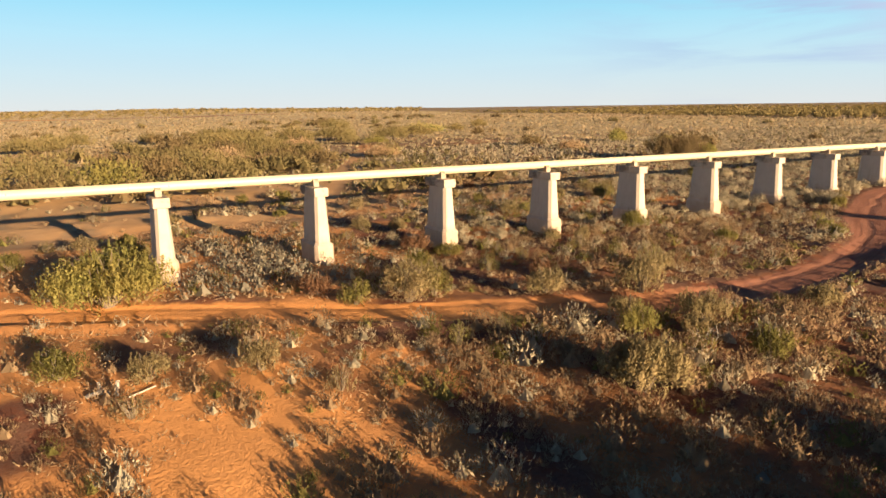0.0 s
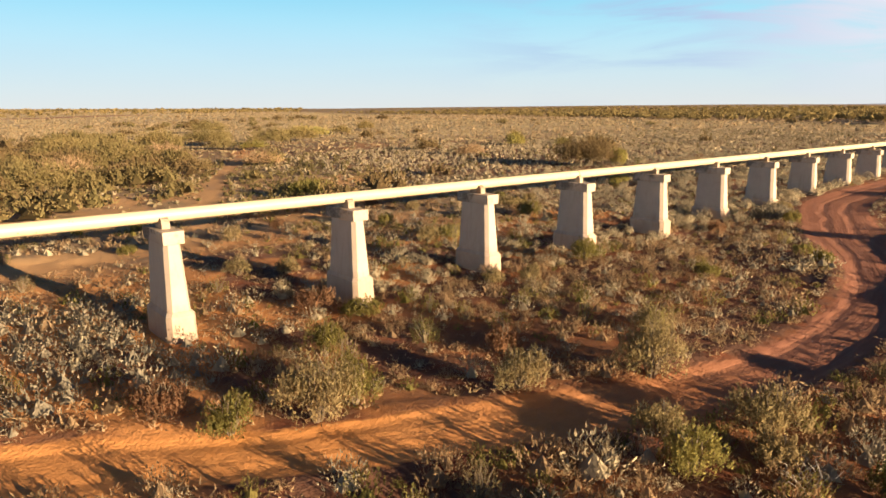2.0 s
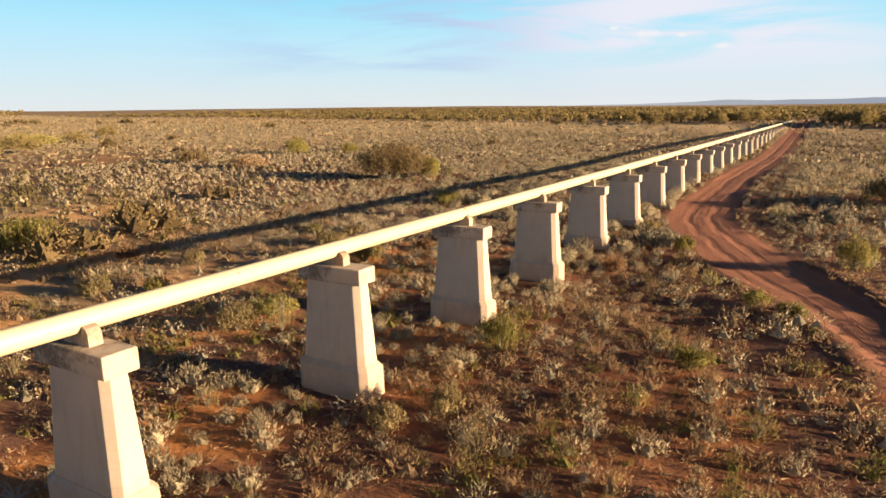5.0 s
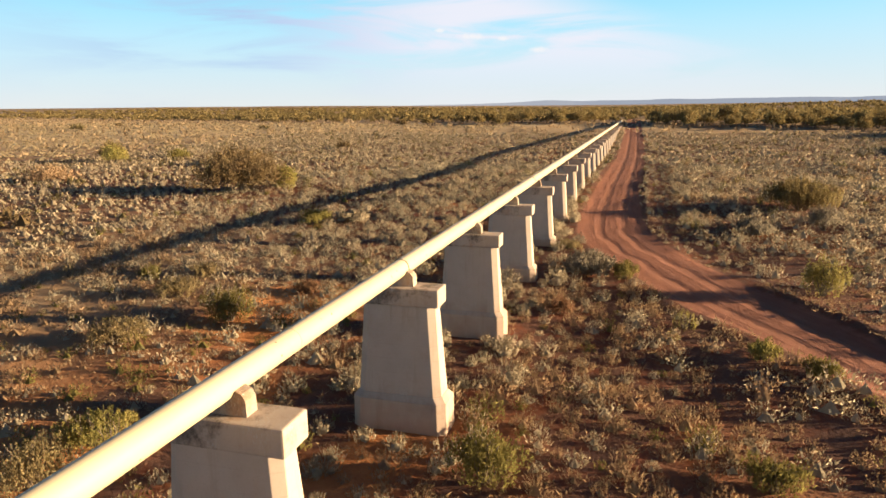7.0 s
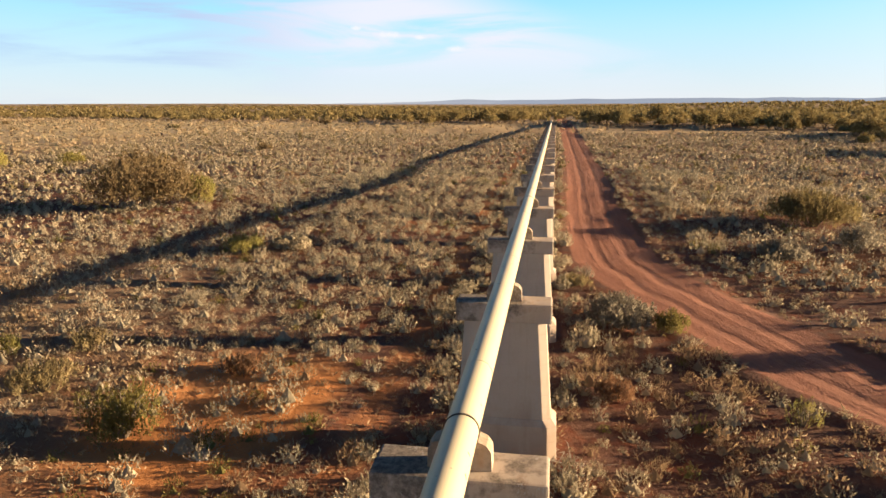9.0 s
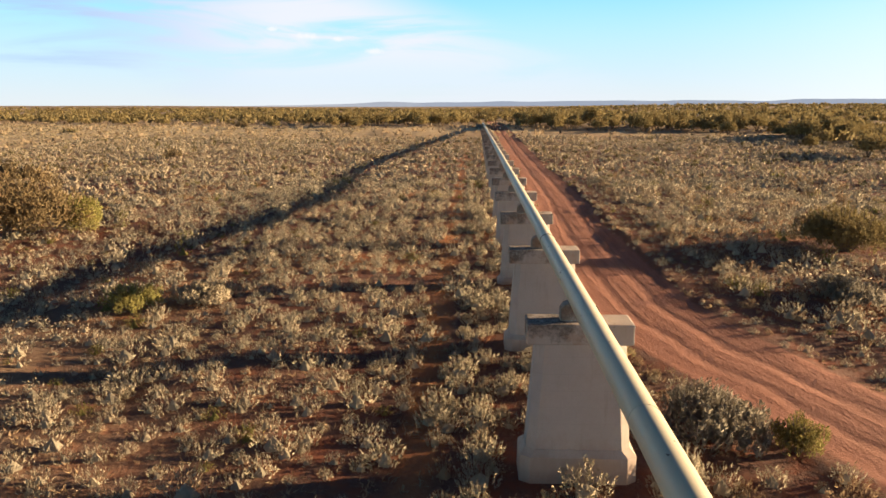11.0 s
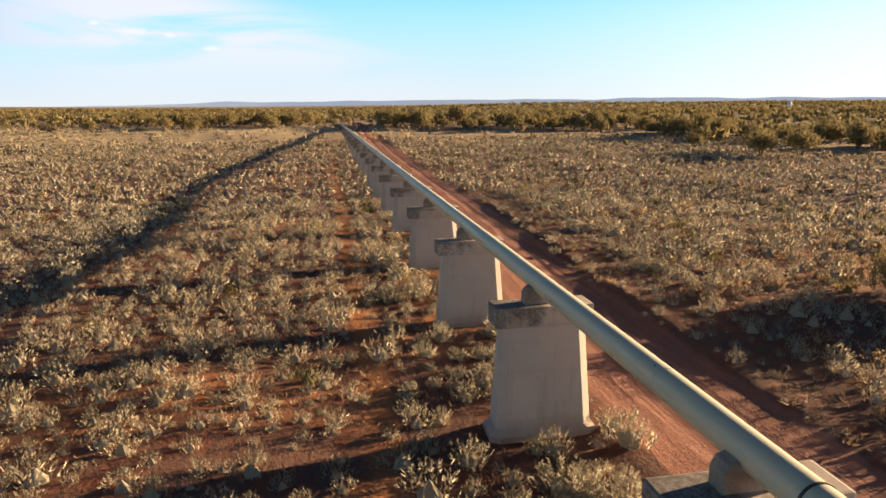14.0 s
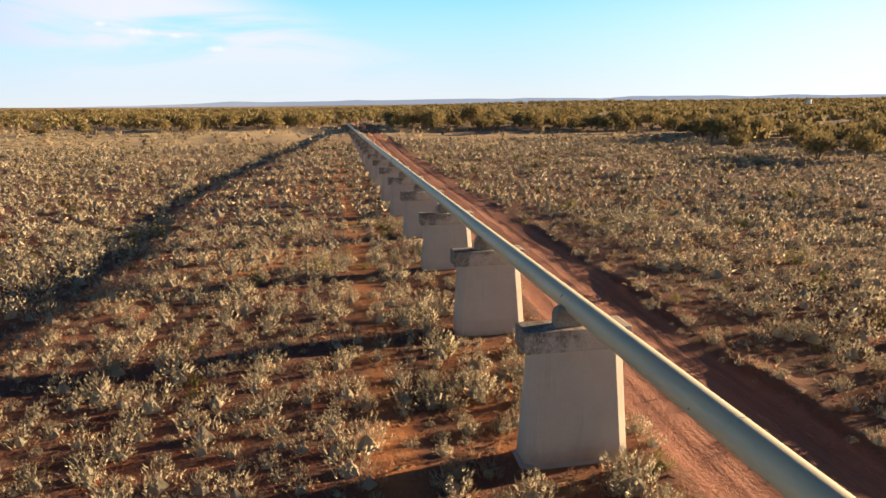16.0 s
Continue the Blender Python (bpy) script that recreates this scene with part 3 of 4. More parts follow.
def sprigs(rng, tufts, leaves, size, leaf, puff=0.2, low=0.0, flat=0.62, upright=1.7, fluff=0.75, sides=6):
    """A bush of leafy heads over a dome, as an array (n, 4, 3): three corners of each leaf and its facing. size: half widths and height."""
    hx, hy, hz = size
    ang = np.arange(tufts) * 2.399963 + rng.uniform(0, 6.28) + rng.normal(size=tufts) * 0.3
    rad = np.sqrt((np.arange(tufts) + rng.uniform(0.0, 1.0, tufts)) / tufts)
    wob = rng.uniform(0.8, 0.98, tufts)
    tip = np.stack([np.cos(ang) * rad * hx * wob, np.sin(ang) * rad * hy * wob, hz * (1 - flat * rad ** 2.2) * rng.uniform(0.72, 1.06, tufts)], -1)
    fat = puff * min(hx, hz * 1.3) * rng.uniform(0.7, 1.3, tufts)
    tip[:, 2] = np.maximum(tip[:, 2] - fat * upright * 0.6, fat * 0.7)
    dome = unit(tip / np.array([hx, hy, hz]) - np.array([0, 0, 0.15]))
    lean = unit(tip * np.array([0.7, 0.7, 1.0]) + np.array([0, 0, 0.45 * hz]))
    which = rng.integers(0, tufts, leaves)
    off = unit(rng.normal(size=(leaves, 3)))
    reach = rng.uniform(0.35, 1.0, leaves)[:, None] ** 0.6
    along = (off * lean[which]).sum(1, keepdims=True)
    p = tip[which] + (off + lean[which] * along * (upright - 1)) * reach * fat[which][:, None]
    stalk = rng.uniform(size=leaves) < 0.28
    p[stalk] = (tip[which] * np.array([0.8, 0.8, 1.0]) * rng.uniform(0.15, 0.9, leaves)[:, None] + off * fat[which][:, None] * 0.7)[stalk]
    axis = unit(lean[which] * 0.7 + off * 0.6 + rng.normal(size=(leaves, 3)) * 0.3)
    side = unit(np.cross(axis, rng.normal(size=(leaves, 3))))
    ln = (leaf[0] * rng.uniform(0.6, 1.4, leaves))[:, None]
    wd = (leaf[1] * rng.uniform(0.6, 1.4, leaves))[:, None]
    out = np.empty((leaves, 4, 3))
    out[:, 0] = p - axis * ln * 0.4 - side * wd * 0.5
    out[:, 1] = p - axis * ln * 0.4 + side * wd * 0.5
    out[:, 2] = p + axis * ln * 0.6
    face = np.cross(axis, side)
    face *= np.sign((face * (off + dome[which])).sum(1, keepdims=True) + 1e-6)
    out[:, 3] = unit(face * fluff + off * 0.3 + dome[which] * 0.4)
    if not sides:
        out[:, :3, 2] = np.maximum(out[:, :3, 2], 0.0) + low
        return out
    out = np.concatenate([out, tangle_dome(rng, size, sides)])
    out[:, :3, 2] = np.maximum(out[:, :3, 2], 0.0) + low
    return out


def stalks(rng, count, each, size, leaf, fat=0.05, flat=0.55, up=0.5, fluff=0.25, sides=6, fill=1.0):
    """A bush of upright leafy stalks fanned over a dome; the same array as sprigs(). each: leaves to a stalk; fat: a stalk's radius."""
    hx, hy, hz = size
    ang = np.arange(count) * 2.399963 + rng.uniform(0, 6.28) + rng.normal(size=count) * 0.35
    rad = np.sqrt((np.arange(count) + rng.uniform(0.0, 1.0, count)) / count)
    wide = rng.uniform(0.82, 1.08, count)
    tip = np.stack([np.cos(ang) * rad * hx * wide, np.sin(ang) * rad * hy * wide, hz * (1 - flat * rad ** 2.2) * rng.uniform(0.74, 1.1, count)], -1)
    dome = unit(tip / np.array([hx, hy, hz]) - np.array([0, 0, 0.12]))
    way = unit(tip * np.array([0.75, 0.75, 1.0]) + np.array([0, 0, up * hz]))
    run = np.minimum(hz * rng.uniform(0.45, 0.75, count), tip[:, 2] / way[:, 2] * 0.92)
    stout = fat * rng.uniform(0.75, 1.3, count)
    which = np.repeat(np.arange(count), each)
    n = count * each
    d = way[which]
    s = rng.uniform(0.0, 1.0, n)[:, None] ** 0.8
    out_dir = rng.normal(size=(n, 3))
    out_dir = unit(out_dir - d * (out_dir * d).sum(1, keepdims=True))
    p = tip[which] - d * run[which][:, None] * (1 - s) + out_dir * stout[which][:, None] * np.sqrt(np.maximum(1.02 - s ** 3, 0.02)) * rng.uniform(0.45, 1.0, n)[:, None]
    axis = unit(d * 0.85 + out_dir * 0.5 + rng.normal(size=(n, 3)) * 0.18)
    side = unit(np.cross(axis, out_dir) + rng.normal(size=(n, 3)) * 0.35)
    ln = (leaf[0] * rng.uniform(0.7, 1.35, n))[:, None]
    wd = (leaf[1] * rng.uniform(0.7, 1.35, n))[:, None]
    out = np.empty((n, 4, 3))
    out[:, 0] = p - axis * ln * 0.45 - side * wd * 0.5
    out[:, 1] = p - axis * ln * 0.45 + side * wd * 0.5
    out[:, 2] = p + axis * ln * 0.55
    face = np.cross(axis, side)
    face *= np.sign((face * out_dir).sum(1, keepdims=True) + 1e-6)
    out[:, 3] = unit(out_dir * 0.34 + dome[which] * 0.7 + d * 0.1 + face * fluff)
    if sides:
        out = np.concatenate([out, tangle_dome(rng, size, sides, fill)])
    out[:, :3, 2] = np.maximum(out[:, :3, 2], 0.0)
    return out


def crown(rng, lobes, tufts, leaves, size, leaf, puff, low, flat=0.8, fluff=1.0, sides=6):
    """Several leafy masses grown together: a tree's crown or a large shrub. size: half widths and depth; low: its underside's height."""
    hx, hy, hz = size
    made = []
    for i in range(lobes):
        a, r = i * 2.4 + rng.uniform(-0.3, 0.3), math.sqrt((i + 0.4) / lobes) * 0.66
        k = rng.uniform(0.36, 0.52)
        q = sprigs(rng, tufts, leaves, (k * hx, k * hy, hz * rng.uniform(0.55, 0.72)), leaf, puff, 0.0, flat, fluff=fluff, sides=sides)
        q[:, :3] += np.array([math.cos(a) * r * hx, math.sin(a) * r * hy, low + hz * 0.4 * (1 - r * r) * rng.uniform(0.5, 1.1)])
        made.append(q)
    return np.concatenate(made)


def twigs(rng, count, size, thick, spread=0.75, bend=0.15, sides=4, start=0.06):
    """Bent tapering stems from one root: vertices and faces."""
    hx, hy, hz = size
    vs, fs = [], []
    for _ in range(count):
        a, r = rng.uniform(0, 2 * np.pi), rng.uniform(0.15, 1.0) * spread
        end = np.array([math.cos(a) * r * hx, math.sin(a) * r * hy, hz * rng.uniform(0.55, 0.95) * (1 - 0.25 * r)])
        p0 = np.array([math.cos(a) * start * hx, math.sin(a) * start * hy, -0.08])
        pts = [p0 + (end - p0) * s + np.array([*rng.normal(size=2) * bend * hx * s * (1 - s) * 2, 0.12 * hz * math.sin(math.pi * s)]) for s in (0, 0.35, 0.7, 1.0)]
        base = len(vs)
        for j, p in enumerate(pts):
            t = thick * (1 - 0.24 * j) * rng.uniform(0.8, 1.2)
            for i in range(sides):
                b = 2 * math.pi * i / sides
                vs.append((p[0] + t * math.cos(b), p[1] + t * math.sin(b), p[2]))
        for j in range(3):
            for i in range(sides):
                k = base + j * sides
                fs.append((k + i, k + (i + 1) % sides, k + sides + (i + 1) % sides, k + sides + i))
        fs.append(tuple(base + 3 * sides + i for i in range(sides)))
    return vs, fs


def scatter(lib, xs, ys, zs, scale, turn, pick):
    """Copies of library plants, joined into one array of leaves."""
    parts = []
    for i, q in enumerate(lib):
        sel = np.where(pick == i)[0]
        if not len(sel):
            continue
        c, s = np.cos(turn[sel])[:, None, None], np.sin(turn[sel])[:, None, None]
        k = np.repeat(scale[sel][:, None, None], 4, axis=2)
        k[:, :, 3] = 1.0                        # directions turn, but neither grow nor move
        here = np.array([1, 1, 1, 0.0])[None, None, :]
        X = (q[None, :, :, 0] * c - q[None, :, :, 1] * s) * k + xs[sel][:, None, None] * here
        Y = (q[None, :, :, 0] * s + q[None, :, :, 1] * c) * k + ys[sel][:, None, None] * here
        Z = q[None, :, :, 2] * k + zs[sel][:, None, None] * here
        parts.append(np.stack([X, Y, Z], -1).reshape(-1, 4, 3))
    return np.concatenate(parts)


# the larger shrubs: kind, x, y, width, height
GREEN = ("green_shrub", "dense olive-green shrub with upright twiggy leaves on red soil", M_GREEN)
TAN = ("dry_shrub", "twiggy khaki-tan dry shrub on red soil", M_KHAKI)
YELL = ("yellow_green_shrub", "bright yellow-green leafy shrub on red soil", M_YELLOW)
RED = ("reddish_shrub", "bushy reddish-brown shrub on red soil", M_RED)
GREY = ("grey_shrub", "large grey-green rounded saltbush shrub", M_BLUE)
OLIVE = ("rounded_shrub", "low wide rounded olive-grey shrub on red sand", M_SALT)
DARK = ("olive_shrub", "large dense dark olive shrub on the plain", M_MALLEE)
SHRUBS_START = [
    (GREEN, -5.2, -13.0, 2.0, 1.2), (TAN, -3.4, -17.0, 1.2, 0.9), (YELL, -3.0, -4.2, 5.6, 2.9), (TAN, -2.6, -14.6, 1.5, 1.2), (TAN, 0.9, -15.6, 1.6, 1.5),
    (TAN, 2.8, -18.2, 1.3, 0.9), (RED, 5.6, -7.8, 2.0, 1.3), (GREEN, 6.8, -10.0, 1.7, 1.3), (YELL, 8.3, -16.6, 1.0, 1.05), (TAN, 9.1, -10.9, 2.7, 2.3),
    (TAN, 10.0, -16.9, 1.1, 1.25), (TAN, 11.4, -23.2, 3.0, 2.2), (GREEN, 10.6, -10.6, 1.6, 2.0), (GREEN, 11.7, -8.2, 1.3, 1.7), (RED, 14.9, -0.6, 2.2, 1.4),
    (YELL, 15.0, -19.4, 1.9, 1.4), (TAN, 15.2, -13.2, 2.1, 1.5), (GREEN, 16.0, -2.7, 2.2, 0.9), (TAN, 17.1, -20.6, 1.7, 1.0), (GREEN, 17.7, -23.4, 1.8, 1.4),
]
SHRUBS_BEND = [
    (GREEN, 18.4, -4.6, 0.95, 1.1), (TAN, 18.9, -6.5, 1.0, 0.85), (TAN, 19.3, -15.4, 2.5, 2.3), (YELL, 20.3, -14.9, 1.1, 2.3), (YELL, 22.5, -10.1, 0.8, 0.95),
    (TAN, 23.1, -13.1, 1.7, 1.45), (YELL, 23.6, -12.4, 0.8, 1.5), (GREEN, 23.6, -0.3, 0.9, 0.7), (TAN, 23.8, -6.0, 1.3, 1.25), (TAN, 24.6, -21.2, 1.8, 1.3),
    (TAN, 25.7, -4.0, 1.35, 1.1), (TAN, 28.3, 7.8, 1.9, 1.5), (TAN, 28.8, 18.6, 2.1, 1.4), (YELL, 29.3, 6.2, 1.3, 1.9), (YELL, 30.5, 8.0, 2.5, 1.0),
    (GREEN, 31.4, -3.1, 2.1, 1.6), (YELL, 33.8, 33.8, 4.5, 2.5), (TAN, 37.3, 13.2, 2.4, 1.2), (GREEN, 40.5, -12.7, 1.4, 0.85), (GREEN, 41.4, 10.8, 2.5, 1.7),
]
SHRUBS_FAR = [
    (YELL, 41.8, -11.1, 1.4, 0.85), (TAN, 43.5, 15.1, 2.4, 1.2), (YELL, 45.0, -8.6, 1.1, 0.9), (YELL, 50.9, -15.1, 2.2, 2.1), (GREEN, 52.2, -6.0, 1.6, 1.2),
    (GREY, 52.8, -4.1, 3.0, 1.4), (GREY, 54.2, -4.2, 2.4, 1.2), (TAN, 58.8, -2.4, 1.7, 0.7), (GREY, 60.0, -3.0, 1.0, 0.7), (YELL, 63.4, 17.6, 2.8, 1.5),
    (OLIVE, 64.6, 14.8, 3.0, 1.1), (GREY, 65.2, -14.2, 3.2, 1.3), (GREY, 66.9, -18.7, 2.5, 2.1), (DARK, 74.5, -18.9, 6.0, 2.8), (YELL, 79.4, 29.2, 3.2, 2.9), (TAN, 15.9, -17.9, 1.7, 1.2), (TAN, 18.5, -19.6, 2.4, 1.6), (RED, 17.4, -10.2, 1.5, 1.4), (GREEN, 15.9, -7.4, 1.3, 1.3), (GREEN, 12.1, -6.2, 1.6, 1.7),
]
SHRUBS = SHRUBS_START + SHRUBS_BEND + SHRUBS_FAR
PLACED = len(SHRUBS)

strew = np.random.default_rng(58)
while len(SHRUBS) < 112:
    x, y = strew.uniform(-12, 50), strew.uniform(-13, 30)
    room = min(math.hypot(x - c[1], y - c[2]) - 0.5 * c[3] for c in SHRUBS)
    if room < 1.1 or abs(float(line_distance(np.array(x), np.array(y), TRACK))) < 2.8 or abs(y) < 2.6 or (x > 36 and strew.uniform() > 0.35):
        continue
    w = strew.uniform(0.9, 1.8)
    SHRUBS.append(((GREEN, TAN, GREEN, TAN, RED)[int(strew.integers(0, 5))], x, y, w, w * strew.uniform(0.55, 0.85)))


def free_of_track(xs, ys):
    side = line_distance(xs, ys, TRACK)
    ok = np.abs(side) > half_width(xs) + 0.3 + 0.4 * vnoise(xs, ys, 2.5, 41) - 0.35 * (side < 0) * step(xs, 40, 60)
    ok &= np.abs(line_distance(xs, ys, TRAIL)) > 1.1
    nearest = np.abs((xs / SPAN) - np.round(xs / SPAN)) * SPAN
    ok &= ~((np.abs(ys) < 1.85) & (nearest < 0.95))
    for _, x, y, w, _ in SHRUBS:
        ok &= np.hypot(xs - x, ys - y) > 0.42 * w + 0.15
    return ok


def jittered(rng, xa, xb, ya, yb, gap, loose=0.48):
    X, Y = np.meshgrid(np.arange(xa, xb, gap), np.arange(ya, yb, gap), indexing="ij")
    X[:, 1::2] += gap / 2
    X, Y = X.ravel(), Y.ravel()
    return X + rng.uniform(-loose, loose, X.size) * gap, Y + rng.uniform(-loose, loose, X.size) * gap


rng = np.random.default_rng(7)
# saltbush in three finenesses
def bush_size(r):
    return (0.48 * r.uniform(0.85, 1.15), 0.46 * r.uniform(0.8, 1.1), r.uniform(0.44, 0.62))


FINE = [stalks(rng, 50, 17, bush_size(rng), (0.062, 0.021), 0.042, fluff=0.18, fill=0.6) for _ in range(8)]
MID = [stalks(rng, 46, 7, bush_size(rng), (0.072, 0.022), 0.042, fluff=0.16, sides=5, fill=0.72) for _ in range(10)]
HALF = [stalks(rng, 36, 3, bush_size(rng), (0.080, 0.040), 0.046, fluff=0.16, sides=5, fill=0.72) for _ in range(10)]
COARSE = [stalks(rng, 22, 3, bush_size(rng), (0.105, 0.056), 0.05, fluff=0.16, sides=5, fill=0.86) for _ in range(10)]
LOW = [stalks(rng, 11, 2, bush_size(rng), (0.14, 0.095), 0.06, fluff=0.16, sides=5, fill=0.95) for _ in range(10)]
TINY = [sprigs(rng, 4, 8, (0.8, 0.75, 0.6), (0.5, 0.4), 0.4, fluff=0.25, sides=0) for _ in range(6)]


def silver_patch(xs, ys):
    """Where tall silver bushes stand close round the first piers."""
    return step(xs, -8, -5) * (1 - step(xs, 7, 11)) * step(ys, -7.5, -5) * (1 - step(ys, 5, 10))


def density(xs, ys):
    """How likely a bush grows at a place."""
    d = 0.56 + 0.6 * (vnoise(xs, ys, 7.5, 51) - 0.35) + 0.7 * (vnoise(xs, ys, 2.6, 53) - 0.5)
    d = d + 0.40 * step(xs, 40, 66) + 0.26 * step(ys, -12, -6) * step(xs, 10, 32) - 0.08 * (1 - step(xs, 14, 40)) - 0.16 * (1 - step(xs, 2, 9))
    d = d - 0.12 * (1 - step(xs, 3, 12)) * step(ys, -2, 4) + 0.1 * (1 - step(ys, -14, -12)) * (1 - step(xs, 20, 30)) + 0.2 * step(xs, 4, 8) * (1 - step(ys, -20, -17))
    d = d * (1 - 0.85 * (1 - step(np.abs(ys - 4.1), 0.25, 0.85)) * step(xs, 30, 45))
    d = d - 0.48 * step(ys, 5, 8) * (1 - step(ys, 15, 20)) * step(xs, 46, 52) * (1 - step(xs, 66, 74)) + 0.2 * step(ys, -15, -12) * (1 - step(ys, -2, 1)) * step(xs, 12, 20) * (1 - step(xs, 44, 56))
    d = d - 0.22 * step(ys, 4, 9) * (1 - step(xs, 20, 32))
    d = d + 0.55 * silver_patch(xs, ys) + 0.1 * step(xs, 6, 11) * (1 - step(xs, 28, 36)) * step(ys, -15, -12) * (1 - step(ys, 2, 5)) + 0.25 * step(xs, 22, 26) * (1 - step(xs, 38, 46)) * step(ys, -14, -10) * (1 - step(ys, -2, 0))
    d = d + 0.1 * (1 - step(ys, -16.5, -14.5)) * (1 - step(xs, 14, 20)) - 0.9 * (1 - step(np.hypot(xs + 2.0, 0.6 * (ys + 20.5)), 1.2, 2.4))
    open_ground = step(ys, -3, 0) + (1 - step(ys, -16, -13))
    d = d * (1 - 0.4 * open_ground * step(vnoise(xs, ys, 9, 23), 0.66, 0.8) * (1 - step(xs, 58, 75)) * step(ys, -14, -6))
    return d


xs, ys = jittered(rng, -16, 112, -33, 34, 0.8, 0.36)
keep = (rng.uniform(size=xs.size) < density(xs, ys)) & free_of_track(xs, ys)
xs, ys = xs[keep], ys[keep]
scale = np.clip(rng.lognormal(-0.2 - 0.06 * step(xs, 45, 65) - 0.05 * (1 - step(xs, 2, 9)), 0.40, xs.size), 0.33, 1.7)
beside = line_distance(xs, ys, TRACK)
scale = scale * (1 + 0.16 * (1 - step(ys, -16.5, -14.5)) * (1 - step(xs, 14, 20)))
scale = scale * (1 + 0.18 * step(xs, 50, 62) * (1 - step(ys, -12, -8)))
scale = scale * (1 + 0.3 * silver_patch(xs, ys)) * (1 - 0.42 * ((beside < 0) & (beside > -4.6) & (xs > 46)))
scale = scale * (1 + 0.3 * ((beside < -1.9) & (beside > -6.5) & (xs > 9) & (xs < 32)))
zs = height(xs, ys) - 0.03
turn = rng.uniform(0, 2 * np.pi, xs.size)
close = np.where((np.abs(ys - 1) < 9.5) & (xs > 14) & (xs < 82) & (scale > 0.6))[0]
close = close[np.argsort(np.abs(ys[close] - 1) + rng.uniform(0, 4, close.size))][:290]
is_close = np.zeros(xs.size, bool)
is_close[close] = True
blue = vnoise(xs, ys, 22, 61) + rng.uniform(-0.25, 0.25, xs.size) > 0.62 + 0.3 * (1 - step(xs, 25, 45)) - 0.42 * silver_patch(xs, ys)

reach = np.abs(line_distance(xs, ys, [(-3, -34), (7, -16), (20, -8), (40, 1), (64, 3), (84, 3)]))
near = 8.0 + 6.0 * step(xs, 44, 54) + 6.0 * (1 - step(ys, -16, -11)) * (1 - step(xs, 24, 30))
library = []
for i, q in enumerate(FINE):
    library.append((leaf_mesh("saltbush", q, M_SALT), leaf_mesh("bluebush", q, M_BLUE)))
for i in close:
    b = bool(blue[i])
    ob = new("bluebush" if b else "saltbush", library[int(rng.integers(0, 8))][int(b)])
    ob.matrix_basis = pose(xs[i], ys[i], zs[i], 0, 0, math.degrees(turn[i])) @ Matrix.Diagonal((scale[i], scale[i], scale[i] * rng.uniform(0.85, 1.15), 1))
    tagged(ob, "low silver-grey rounded bluebush on red sand" if b else "low grey-green saltbush with leafy upright sprigs on red sand", "shrub", "saltbush beside the pipeline")

brown = rng.uniform(size=xs.size) < 0.58 - 0.45 * step(xs, 38, 64) + 0.3 * (vnoise(xs, ys, 5, 83) - 0.5) + 0.02 * (1 - step(ys, -14, -11)) * (1 - step(xs, 34, 50)) - 0.34 * step(ys, 1, 5) * step(xs, 16, 26) * (1 - step(ys, 16, 24)) - 0.6 * silver_patch(xs, ys)
green = ~brown & (rng.uniform(size=xs.size) < 0.34 - 0.3 * silver_patch(xs, ys) - 0.30 * step(xs, 30, 55))
for name, material, sel, label in (("saltbush_scrub", M_SALT, ~blue & ~brown & ~green, "low grey-green saltbush spread over the red sand"),
                                   ("bluebush_scrub", M_BLUE, blue & ~brown & ~green, "low silver-grey bluebush spread over the red sand"),
                                   ("brown_scrub", M_TAN, brown, "low dry brown scrub spread over the red sand"),
                                   ("green_scrub", M_GREEN, green, "low olive-green scrub spread over the red sand")):
    sel = sel & ~is_close
    q = []
    for lib, zone in ((MID, reach < near), (HALF, (reach >= near) & (reach < 26)), (COARSE, reach >= 26)):
        pick = sel & zone
        q.append(scatter(lib, xs[pick], ys[pick], zs[pick], scale[pick], turn[pick], rng.integers(0, 10, int(pick.sum()))))
    q = np.concatenate(q)
    tagged(new(name, leaf_mesh(name, q, material)), label, "scrub", kind="stuff")

# dry grass and sticks between the bushes
GRASS = [sprigs(rng, 7, 16, (0.2, 0.19, rng.uniform(0.08, 0.17)), (0.10, 0.026), 0.3, sides=0) for _ in range(6)]
xs, ys = jittered(rng, -6, 92, -28, 16, 0.54)
keep = (np.abs(line_distance(xs, ys, TRACK)) > half_width(xs) + 0.3) & (rng.uniform(size=xs.size) < 0.85 - 0.3 * step(xs, 45, 70) - 0.9 * step(vnoise(xs, ys, 3.0, 33), 0.55, 0.8))
xs, ys = xs[keep], ys[keep]
q = scatter(GRASS, xs, ys, height(xs, ys) - 0.01, rng.uniform(0.7, 1.9, xs.size) * (1 + 0.35 * (np.abs(line_distance(xs, ys, TRACK)) < 3.6)), rng.uniform(0, 6.28, xs.size), rng.integers(0, 6, xs.size))
tagged(new("dry_grass", leaf_mesh("dry_grass", q, M_TAN)), "sparse dry grass and twigs on the red sand", "grass", kind="stuff")

# the wider plain
xs, ys = jittered(rng, -16, 190, -75, 90, 1.15)
inner = (xs > -16) & (xs < 112) & (ys > -33) & (ys < 34)
keep = ~inner & (rng.uniform(size=xs.size) < 0.25 + 0.7 * density(xs, ys)) & free_of_track(xs, ys) & (line_distance(xs, ys, WOODS_EDGE) > -30)
keep &= ys > 12 - (xs - 48) * 1.0
xs, ys = xs[keep], ys[keep]
bx, by = jittered(rng, -70, 112, -92, -33, 2.1)
behind = (rng.uniform(size=bx.size) < 0.2 + 0.6 * density(bx, by)) & (by < 12 - (bx - 48) * 1.0)
behind &= np.hypot(bx + 4.5, by + 37.7) > 3.0
wx, wy = jittered(rng, -70, -16, -33, 60, 2.1)
